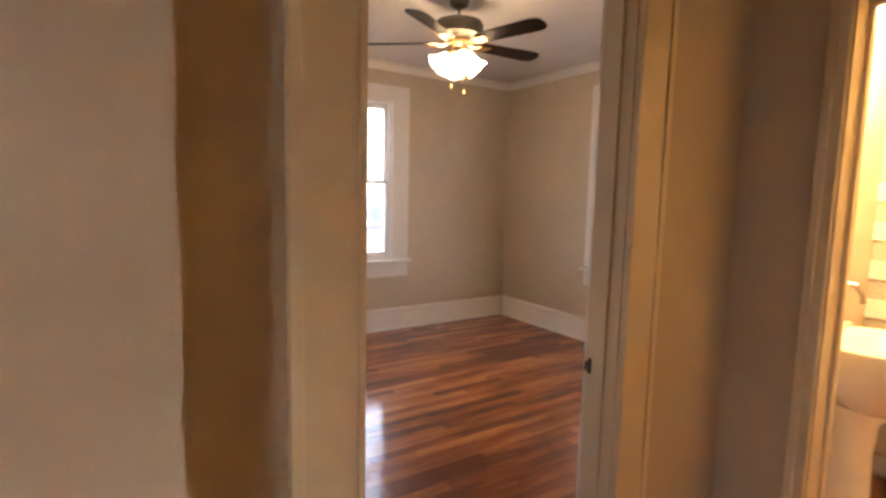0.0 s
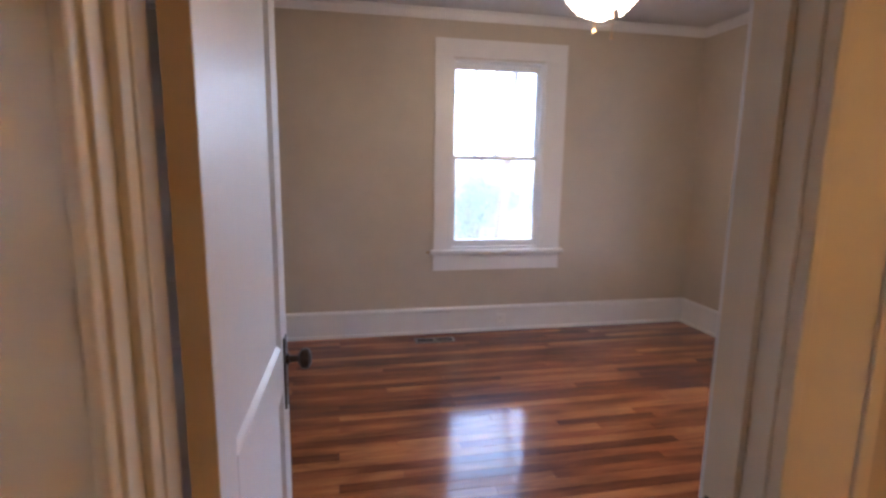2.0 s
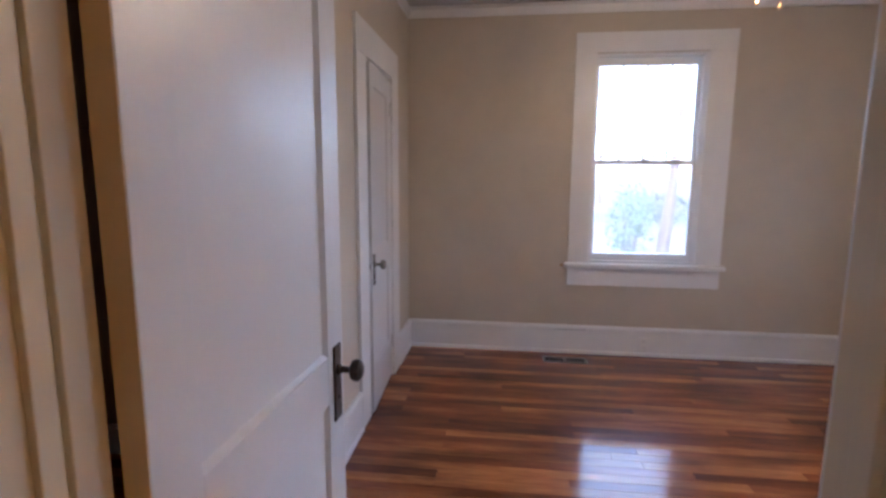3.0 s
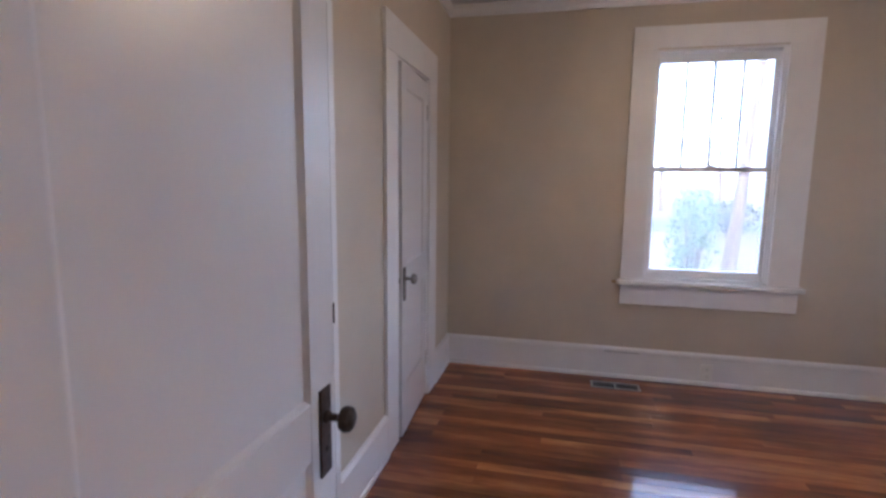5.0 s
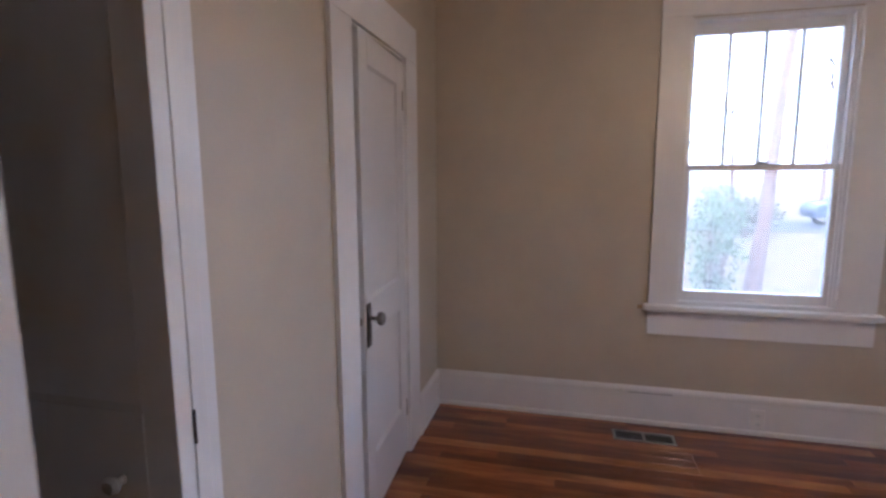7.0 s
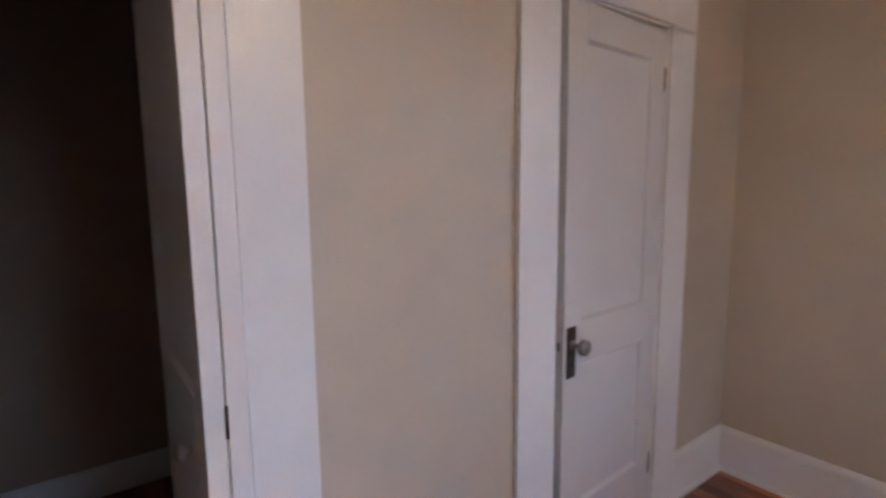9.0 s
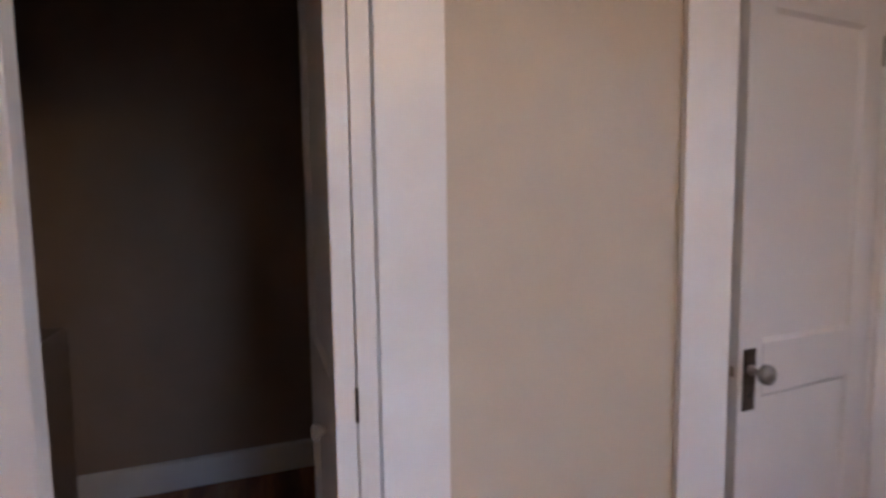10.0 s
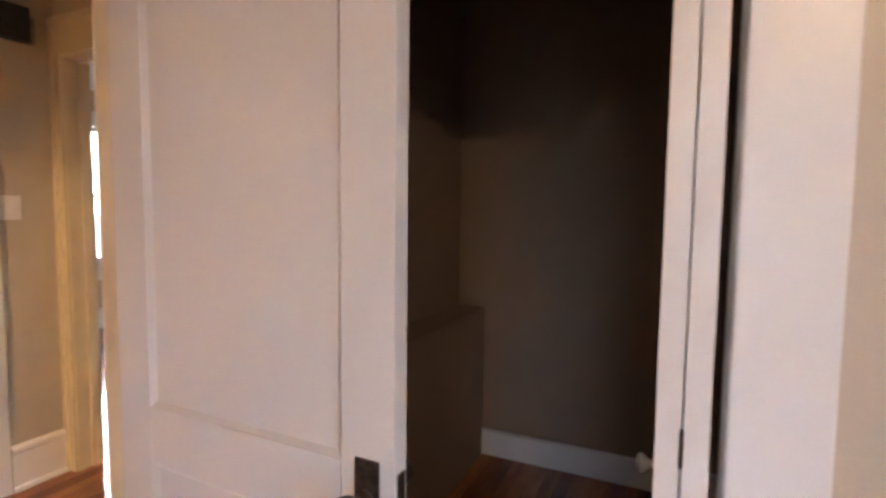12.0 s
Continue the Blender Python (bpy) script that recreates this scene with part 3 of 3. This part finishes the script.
# unseen window, added so that daylight reaches the hall's east wall
window("added_window", pose(-4.50, -2.40, 0, 0, 0, 90), 0.70, *WZ, 0.15, "white double-hung window lighting the next room and hall")


# ceiling fan
fan = thing("ceiling_fan", pose(*FAN, H), "five-blade dark walnut ceiling fan with lit frosted shades", "ceiling fan")
part("canopy", lathe(bmesh.new(), [(0.065, -0.002), (0.068, -0.012), (0.055, -0.04), (0.025, -0.055), (0.014, -0.058)], n=24), M_MOTOR, fan, smooth=True)
part("downrod", lathe(bmesh.new(), [(0.011, -0.14), (0.011, -0.05)], n=12), M_MOTOR, fan, smooth=True)
part("motor_housing", lathe(bmesh.new(), [(0.02, -0.118), (0.11, -0.125), (0.15, -0.14), (0.16, -0.16), (0.16, -0.20), (0.15, -0.226), (0.10, -0.243), (0.05, -0.247)], n=32), M_MOTOR, fan, "pewter motor housing", smooth=True)
part("flywheel", lathe(bmesh.new(), [(0.05, -0.245), (0.075, -0.25), (0.078, -0.27), (0.055, -0.28), (0.045, -0.30)], n=24), M_BRASS, fan, "antique brass hub", smooth=True)
BL = -0.275
for k in range(5):
    a = radians(-4 + 72 * k)
    rot = Matrix.Rotation(a, 4, "Z")
    arm = bmesh.new()
    tube(arm, [(0.06, 0.0, -0.262), (0.11, 0.012, -0.285), (0.155, 0.03, BL - 0.004), (0.215, 0.034, BL - 0.006)], [0.009, 0.008, 0.008, 0.006])
    tube(arm, [(0.06, 0.0, -0.262), (0.11, -0.012, -0.285), (0.155, -0.03, BL - 0.004), (0.215, -0.034, BL - 0.006)], [0.009, 0.008, 0.008, 0.006])
    box(arm, 0.15, 0.235, -0.042, 0.042, BL - 0.006, BL - 0.001, bev=0.002)
    arm.transform(rot)
    part("blade_arm", arm, M_BRASS, fan, "antique brass blade arm", smooth=True)
    bl = bmesh.new()
    pts = [(0.165, 0.045), (0.19, 0.055), (0.40, 0.064), (0.58, 0.070), (0.625, 0.062), (0.65, 0.040), (0.658, 0.0)]
    edge = pts + [(x, -y) for x, y in pts[-2::-1]]
    lo = [bl.verts.new((x, y, -0.003)) for x, y in edge]
    hi = [bl.verts.new((x, y, 0.003)) for x, y in edge]
    bl.faces.new(lo[::-1])
    bl.faces.new(hi)
    for j in range(len(edge)):
        q = (j + 1) % len(edge)
        bl.faces.new((lo[j], lo[q], hi[q], hi[j]))
    blade = part("blade", bl, M_BLADE, fan, "dark walnut blade")
    blade.matrix_local = rot @ pose(0, 0, BL + 0.004, -12)
part("light_fitter", lathe(bmesh.new(), [(0.045, -0.30), (0.05, -0.315), (0.07, -0.325), (0.072, -0.345), (0.045, -0.37), (0.02, -0.385), (0.006, -0.395)], n=24), M_BRASS, fan, "antique brass light fitter", smooth=True)
for k in range(4):
    a = radians(75 + 90 * k)
    m = Matrix.Rotation(a, 4, "Z") @ Matrix.Translation((0.062, 0, -0.352)) @ pose(0, 0, 0, 0, 180 - 45, 0)
    part("shade_holder", lathe(bmesh.new(), [(0.012, -0.02), (0.022, 0.0), (0.03, 0.014), (0.03, 0.024)], m, 16), M_BRASS, fan, smooth=True)
    bm = bmesh.new()
    outer = [(0.024, 0.012), (0.037, 0.021), (0.046, 0.042), (0.051, 0.062), (0.058, 0.081), (0.067, 0.097), (0.078, 0.110)]
    n = 28
    rings = []
    for prof in (outer, [(r - 0.004, z) for r, z in outer[::-1]]):
        for r, z in prof:
            wave = 0.006 * max(0, (z - 0.07) / 0.042)
            rings.append([bm.verts.new(m @ Vector(((r + wave * math.cos(6 * 2 * math.pi * j / n)) * math.cos(2 * math.pi * j / n), (r + wave * math.cos(6 * 2 * math.pi * j / n)) * math.sin(2 * math.pi * j / n), z))) for j in range(n)])
    for p, q in zip(rings, rings[1:] + rings[:1]):
        for j in range(n):
            bm.faces.new((p[j], p[(j + 1) % n], q[(j + 1) % n], q[j]))
    part("shade", bm, M_SHADE, fan, "lit frosted tulip glass shade", smooth=True)
for dx, dy, z in ((0.035, -0.03, -0.60), (-0.03, 0.03, -0.565)):
    ch = tube(bmesh.new(), [(dx * 0.6, dy * 0.6, -0.375), (dx, dy, -0.42), (dx, dy, z + 0.03)], 0.0014, 6)
    chain = part("pull_chain", ch, M_BRASS, fan)
    part("pull", lathe(bmesh.new(), [(0.002, z + 0.032), (0.005, z + 0.02), (0.0085, z + 0.008), (0.006, z), (0.002, z - 0.002)], Matrix.Translation((dx, dy, 0)), 12), M_BRASS, chain, "small brass pull")

# floor register, outlet, switch, chime, wall scar
reg = thing("floor_register", pose(1.228, 3.836, 0.0), "bronze floor heating register set in the oak boards", "floor vent")
part("frame", boxes((-0.165, 0.165, -0.056, -0.042, 0.0005, 0.006), (-0.165, 0.165, 0.042, 0.056, 0.0005, 0.006), (-0.165, -0.15, -0.0418, 0.0418, 0.0005, 0.006), (0.15, 0.165, -0.0418, 0.0418, 0.0005, 0.006), (-0.008, 0.008, -0.0418, 0.0418, 0.0005, 0.0058), bev=0.001), M_GREYMETAL, reg)
# flat black sheet stands for the duct's shade below the slats
part("well", boxes((-0.149, 0.149, -0.0415, 0.0415, 0.0004, 0.0012)), M_BLACK, reg, "black sheet for the shade inside the duct")
for side in (-1, 1):
    for k in range(9):
        x = side * (0.02 + 0.0148 * k)
        part("slat", boxes((x - 0.0018, x + 0.0018, -0.0415, 0.0415, 0.0013, 0.0048)), M_BRONZE, reg)

out_ = thing("wall_outlet", pose(1.85, YN - 0.018, 0.095), "white duplex outlet set in the baseboard", "outlet")
plate = part("cover_plate", boxes((-0.038, 0.038, -0.010, -0.0005, -0.057, 0.057), bev=0.003), M_PLASTIC, out_)
for dz in (-0.025, 0.025):
    soc = part("socket", boxes((-0.016, 0.016, -0.012, -0.0101, dz - 0.014, dz + 0.014), bev=0.0008), M_PLASTIC, plate)
    for dx in (-0.006, 0.006):
        part("slot", boxes((dx - 0.001, dx + 0.001, -0.0125, -0.0121, dz - 0.004, dz + 0.005)), M_BLACK, plate)

swt = thing("light_switch", pose(-0.31, -1.21, 1.376, 0, 0, 180), "white double light switch plate on the hall wall", "light switch")
part("cover_plate", boxes((-0.058, 0.058, -0.007, -0.0005, -0.058, 0.058), bev=0.003), M_PLASTIC, swt)
for dx in (-0.023, 0.023):
    part("toggle", boxes((dx - 0.005, dx + 0.005, -0.017, -0.0071, -0.002, 0.012), bev=0.001), M_PLASTIC, swt)

chime = thing("door_chime", pose(-0.325, -1.21, 2.216, 0, 0, 180), "dark door chime box high on the hall wall", "door chime")
part("case", boxes((-0.09, 0.09, -0.06, -0.001, -0.06, 0.10), bev=0.006), M_CHIME, chime)
part("grille", boxes((0.0905, 0.112, -0.05, -0.002, -0.06, 0.06), bev=0.003), M_GREYMETAL, chime, "greyish side cover")

# bathroom seen from the hall
sink = thing("pedestal_sink", pose(2.42, YH - 0.002, 0), "white porcelain pedestal sink under warm light", "sink")


def basin():
    bm = bmesh.new()
    n = 40
    prof = [(0.10, 0.56), (0.15, 0.585), (0.21, 0.66), (0.265, 0.76), (0.29, 0.828), (0.286, 0.845), (0.268, 0.85), (0.245, 0.842), (0.20, 0.79), (0.12, 0.74), (0.03, 0.73)]
    rings = []
    for r, z in prof:
        ring = []
        for k in range(n):
            a = 2 * math.pi * k / n
            y = -0.26 + r * 0.86 * math.sin(a)
            ring.append(bm.verts.new((r * math.cos(a), y, z)))
        rings.append(ring)
    for p, q in zip(rings, rings[1:]):
        for k in range(n):
            bm.faces.new((p[k], p[(k + 1) % n], q[(k + 1) % n], q[k]))
    bm.faces.new(rings[0][::-1])
    bm.faces.new(rings[-1])
    return bm


part("basin", basin(), M_PORCELAIN, sink, "glossy white oval basin", smooth=True)
part("back_deck", boxes((-0.25, 0.25, -0.09, -0.003, 0.77, 0.862), bev=0.012), M_PORCELAIN, sink, smooth=True)
part("pedestal", lathe(bmesh.new(), [(0.13, 0.0), (0.125, 0.04), (0.085, 0.10), (0.075, 0.35), (0.085, 0.50), (0.11, 0.565)], Matrix.Translation((0, -0.2, 0)), 24), M_PORCELAIN, sink, smooth=True)
faucet = part("faucet", tube(bmesh.new(), [(0, -0.055, 0.86), (0, -0.055, 1.0), (0, -0.07, 1.05), (0, -0.11, 1.075), (0, -0.16, 1.06), (0, -0.185, 1.02), (0, -0.188, 0.99)], 0.011, 12), M_STEEL, sink, "brushed nickel gooseneck faucet", smooth=True)
for dx in (-0.1, 0.1):
    part("tap_handle", lathe(bmesh.new(), [(0.02, 0.86), (0.022, 0.875), (0.012, 0.885), (0.011, 0.91), (0.025, 0.918), (0.022, 0.93), (0.003, 0.932)], Matrix.Translation((dx, -0.055, 0)), 16), M_STEEL, faucet, smooth=True)
lamp = thing("vanity_light", pose(2.62, YH - 0.002, 2.2), "lit frosted vanity light above the sink", "wall lamp")
part("back_plate", boxes((-0.2, 0.2, -0.025, -0.001, 0.10, 0.19), bev=0.004), M_STEEL, lamp)
for dx in (-0.12, 0.12):
    sh = part("shade", lathe(bmesh.new(), [(0.03, 0.16), (0.055, 0.13), (0.065, 0.08), (0.07, 0.01), (0.066, 0.008), (0.05, 0.1), (0.02, 0.15)], Matrix.Translation((dx, -0.09, 0)), 24), M_BATHLAMP, lamp, "glowing frosted glass shade", smooth=True)
    sh.visible_shadow = False
    part("bracket", tube(bmesh.new(), [(dx, -0.02, 0.145), (dx, -0.06, 0.165), (dx, -0.09, 0.165)], 0.008, 8), M_STEEL, lamp, smooth=True)

toilet = thing("toilet", pose(2.86, YH - 0.002, 0), "white porcelain toilet beside the sink", "toilet")
part("tank", boxes((-0.12, 0.14, -0.21, -0.01, 0.38, 0.72), bev=0.02), M_PORCELAIN, toilet, smooth=True)
part("tank_lid", boxes((-0.13, 0.15, -0.22, -0.005, 0.7205, 0.75), bev=0.008), M_PORCELAIN, toilet, smooth=True)
part("bowl", lathe(bmesh.new(), [(0.12, 0.0), (0.11, 0.1), (0.13, 0.25), (0.18, 0.36), (0.185, 0.39), (0.13, 0.395)], Matrix.Translation((0.01, -0.42, 0)) @ Matrix.Diagonal((0.85, 1.15, 1, 1)), 28), M_PORCELAIN, toilet, smooth=True)
part("flush_lever", boxes((-0.10, -0.03, -0.225, -0.2105, 0.63, 0.645), bev=0.003), M_STEEL, toilet)

# scar on the plaster beside the sill
setting("plaster_scar", boxes((1.185, 1.212, YN - 0.004, YN - 0.0005, 0.70, 0.722), bev=0.001), M_SCAR, "small tan bare patch on the wall", "wall patch")

setting("baseboard_crack", boxes((1.16, 1.40, YN - 0.0245, YN - 0.0238, 0.1925, 0.1955)), M_BLACK, "dark open joint under the baseboard cap", "crack")

# outdoors
GZ = -0.55
setting("ground", boxes((-120, 120, -120, 160, GZ - 0.2, GZ)), M_GRASS, "pale winter lawn with bare patches", "ground")
setting("road", boxes((-120, 120, 22.0, 28.0, GZ - 0.05, GZ + 0.012)), M_ASPHALT, "grey asphalt street beyond the lawn", "road")

rng = random.Random(7)


def leaf_cloud(count, centre, size, leaf_size, rg):
    verts, faces = [], []
    for _ in range(count):
        while True:
            p = Vector((rg.uniform(-1, 1), rg.uniform(-1, 1), rg.uniform(-1, 1)))
            if p.length < 1 and (noise.noise(p * 2.3 + Vector(centre)) > -0.18):
                break
        c = Vector(centre) + Vector((p.x * size[0], p.y * size[1], p.z * size[2]))
        e = Euler((rg.uniform(0, 6.3), rg.uniform(0, 6.3), rg.uniform(0, 6.3))).to_matrix()
        s = leaf_size * rg.uniform(0.6, 1.3)
        k = len(verts)
        for q in ((-0.5, 0, 0), (0, -0.22, 0.05), (0.5, 0, 0), (0, 0.22, 0.05)):
            verts.append(c + e @ (Vector(q) * s))
        faces.append((k, k + 1, k + 2, k + 3))
    return verts, faces


def shrub(x, y, h, r, count, mat, name, label, leaf_size=0.09):
    root = thing(name, pose(x, y, GZ), label, "shrub")
    bm = bmesh.new()
    for k in range(9):
        a = rng.uniform(0, 6.28)
        d = rng.uniform(0.3, 0.85) * r
        tube(bm, [(0.05 * math.cos(a), 0.05 * math.sin(a), 0), (0.4 * d * math.cos(a), 0.4 * d * math.sin(a), h * 0.45), (d * math.cos(a), d * math.sin(a), h * rng.uniform(0.7, 0.95))], [0.02, 0.013, 0.006], 6)
    part("stem", bm, M_BARK, root)
    v, f = leaf_cloud(count, (0, 0, h * 0.58), (r, r, h * 0.45), leaf_size, rng)
    me = bpy.data.meshes.new("foliage")
    me.from_pydata([tuple(q) for q in v], [], f)
    me.materials.append(mat)
    ob = new("foliage", me)
    ob.parent = root
    return root


def tree(x, y, h, r0, name, label, lean=(0, 0), leaves=0, mat=None, low=2):
    root = thing(name, pose(x, y, GZ), label, "tree")
    bm = bmesh.new()
    pts = [(lean[0] * k / 6 + rng.uniform(-0.05, 0.05), lean[1] * k / 6 + rng.uniform(-0.05, 0.05), h * k / 6) for k in range(7)]
    tube(bm, pts, [r0 * (1.25 if k == 0 else 1 - 0.13 * k) for k in range(7)], 12)
    part("trunk", bm, M_BARK, root, smooth=True)
    tips = []
    for k in range(16):
        b = Vector(pts[rng.randint(low, 6)])
        a = rng.uniform(0, 6.28)
        ln = rng.uniform(0.2, 0.4) * h
        tip = b + Vector((math.cos(a) * ln * 0.7, math.sin(a) * ln * 0.7, ln * 0.6))
        mid_ = b.lerp(tip, 0.5) + Vector((0, 0, 0.1))
        bm = tube(bmesh.new(), [b, mid_, tip], [r0 * 0.28, r0 * 0.16, r0 * 0.05], 6)
        tips.append(tip)
        for _ in range(3):
            t2 = mid_ + Vector((rng.uniform(-1, 1), rng.uniform(-1, 1), rng.uniform(0.2, 1))) * ln * 0.4
            tube(bm, [mid_, t2], [r0 * 0.1, r0 * 0.03], 5)
        part("limb", bm, M_BARK, root)
    if leaves:
        vs, fs = [], []
        for tp in tips:
            v, f = leaf_cloud(leaves // len(tips), tp, (h * 0.12, h * 0.12, h * 0.09), 0.22, rng)
            fs += [tuple(i + len(vs) for i in q) for q in f]
            vs += [tuple(q) for q in v]
        me = bpy.data.meshes.new("crown")
        me.from_pydata(vs, [], fs)
        me.materials.append(mat)
        ob = new("crown", me)
        ob.parent = root
    return root


shrub(2.68, 8.2, 1.95, 0.38, 2600, M_LEAF, "evergreen_shrub", "loose green evergreen shrub outside the window", 0.06)
tree(3.4, 9.3, 9.0, 0.105, "yard_tree", "reddish-barked leaning yard tree", (0.95, 0.2), low=4)
shrub(6.6, 20.0, 1.3, 1.2, 700, M_FARLEAF, "roadside_shrub", "low olive shrub near the street", 0.2)
for k in range(9):
    tree(-14 + 4.2 * k + rng.uniform(-1, 1), 33 + rng.uniform(0, 8), rng.uniform(7, 10), 0.16, "bare_tree", "distant bare street tree", (rng.uniform(-0.5, 0.5), 0), 350, M_FARLEAF)
for k in range(2):
    tree(5.5 + rng.uniform(0, 6), -4 + 4.5 * k, rng.uniform(7, 9), 0.18, "bare_tree", "distant bare yard tree", (0.3, 0.2), 350, M_FARLEAF)
for k in range(3):
    tree(-7 + 3.2 * k, -17 - rng.uniform(0, 5), 8.0, 0.17, "bare_tree", "distant bare yard tree", (0.3, 0.2), 350, M_FARLEAF)

car = thing("parked_car", pose(12.6, 25.0, GZ + 0.012), "dark blue car parked along the street", "car")
bm = bmesh.new()
prof = [(-2.15, 0.35), (-2.2, 0.7), (-2.05, 0.92), (-1.2, 1.0), (-0.6, 1.42), (0.9, 1.45), (1.6, 1.02), (2.1, 0.95), (2.2, 0.6), (2.1, 0.32)]
lo = [bm.verts.new((x, -0.86, z)) for x, z in prof]
hi = [bm.verts.new((x, 0.86, z)) for x, z in prof]
bm.faces.new(lo)
bm.faces.new(hi[::-1])
for k in range(len(prof)):
    q = (k + 1) % len(prof)
    bm.faces.new((lo[k], hi[k], hi[q], lo[q]))
bmesh.ops.bevel(bm, geom=list(bm.edges), offset=0.06, segments=2, affect="EDGES")
part("body", bm, M_CAR, car, smooth=True)
part("side_window", boxes((-0.5, 0.85, -0.868, -0.862, 1.04, 1.36), bev=0.002), M_BLACK, car, "dark tinted side glass")
for wx in (-1.35, 1.35):
    for wy in (-0.8, 0.8):
        wheel = part("wheel", lathe(bmesh.new(), [(0.2, -0.1), (0.3, -0.1), (0.32, -0.07), (0.32, 0.07), (0.3, 0.1), (0.2, 0.1)], Matrix.Translation((wx, wy, 0.32)) @ pose(0, 0, 0, 90), 24), M_RUBBER, car, smooth=True)
        part("rim", lathe(bmesh.new(), [(0.19, -0.105), (0.19, 0.105)], Matrix.Translation((wx, wy, 0.32)) @ pose(0, 0, 0, 90), 16), M_STEEL, wheel)

# bathroom tiles and oak strips
tile_root = setting("tile_backing", boxes((3.088, 3.0995, -0.9, YH - 0.001, 0.0, 1.55)), M_GROUT, "grouted backing of the white wall tiles", "tile wall")
tile_me = mesh("tile", boxes((-0.008, 0, 0.001, 0.199, 0.001, 0.097), bev=0.002), M_TILE)
for r in range(15):
    for c in range(6):
        ob = new("tile", tile_me)
        ob.parent = tile_root
        ob.location = (3.0875, YH - 0.2 - 0.2 * c - (0.1 if r % 2 else 0) + 0.0, 0.02 + 0.1 * r)

floor_ob = bpy.data.objects["floor"]
BW = 0.0655
cache = {}


def strip(length):
    key = round(length, 2)
    if key not in cache:
        bm = bmesh.new()
        g = 0.0004
        x1, y1, b = key - g, BW - g, 0.0006
        lo = [bm.verts.new(c) for c in ((g, g, -0.0135), (x1, g, -0.0135), (x1, y1, -0.0135), (g, y1, -0.0135))]
        md = [bm.verts.new((v.co.x, v.co.y, -b)) for v in lo]
        hi = [bm.verts.new(c) for c in ((g + b, g + b, 0), (x1 - b, g + b, 0), (x1 - b, y1 - b, 0), (g + b, y1 - b, 0))]
        for p, q in ((lo, md), (md, hi)):
            for k in range(4):
                bm.faces.new((p[k], p[(k + 1) % 4], q[(k + 1) % 4], q[k]))
        bm.faces.new(hi)
        cache[key] = mesh("floor_board", bm, M_OAK)
    return cache[key], key


board_rng = random.Random(11)
y = YN - BW
while y > YS - 0.03:
    x = XW - 0.024
    first = board_rng.choice((0.2, 0.5, 0.8, 1.2, 1.5))
    while x < XE - 0.001:
        want, first = first or board_rng.uniform(0.6, 2.0), 0
        left = XE + 0.01 - x
        me, ln = strip(left if left < want + 0.25 else want)
        ob = new("floor_board", me)
        ob.parent = floor_ob
        ob.location = (x, y, 0)
        x += ln
    y -= BW

# the oak strips of closet, hall and next room, joined
vs, fs = [], []


def strips(x0, x1, y0, y1):
    yy = y0
    while yy < y1 - 0.01:
        xx = x0
        w = min(BW, y1 - yy)
        while xx < x1 - 0.01:
            ln = min(board_rng.uniform(0.5, 1.6), x1 - xx)
            k = len(vs)
            for z, i in ((-0.0135, 0.0004), (-0.0006, 0.0004), (0.0, 0.001)):
                vs.extend(((xx + i, yy + i, z), (xx + ln - i, yy + i, z), (xx + ln - i, yy + w - i, z), (xx + i, yy + w - i, z)))
            for o in (0, 4):
                for j in range(4):
                    q = (j + 1) % 4
                    fs.append((k + o + j, k + o + q, k + o + 4 + q, k + o + 4 + j))
            fs.append((k + 8, k + 9, k + 10, k + 11))
            xx += ln
        yy += w


strips(-1.675, XW - 0.025, 0.695, 2.2)
strips(-4.5, XE, -4.3, y + BW - 0.001)
me = bpy.data.meshes.new("floor_strips")
me.from_pydata(vs, [], fs)
me.materials.append(M_OAK)
rest = new("floor_strips", me)
rest.parent = floor_ob
tagged(rest, "oak strips of the hall, closet and next room", kind="stuff")
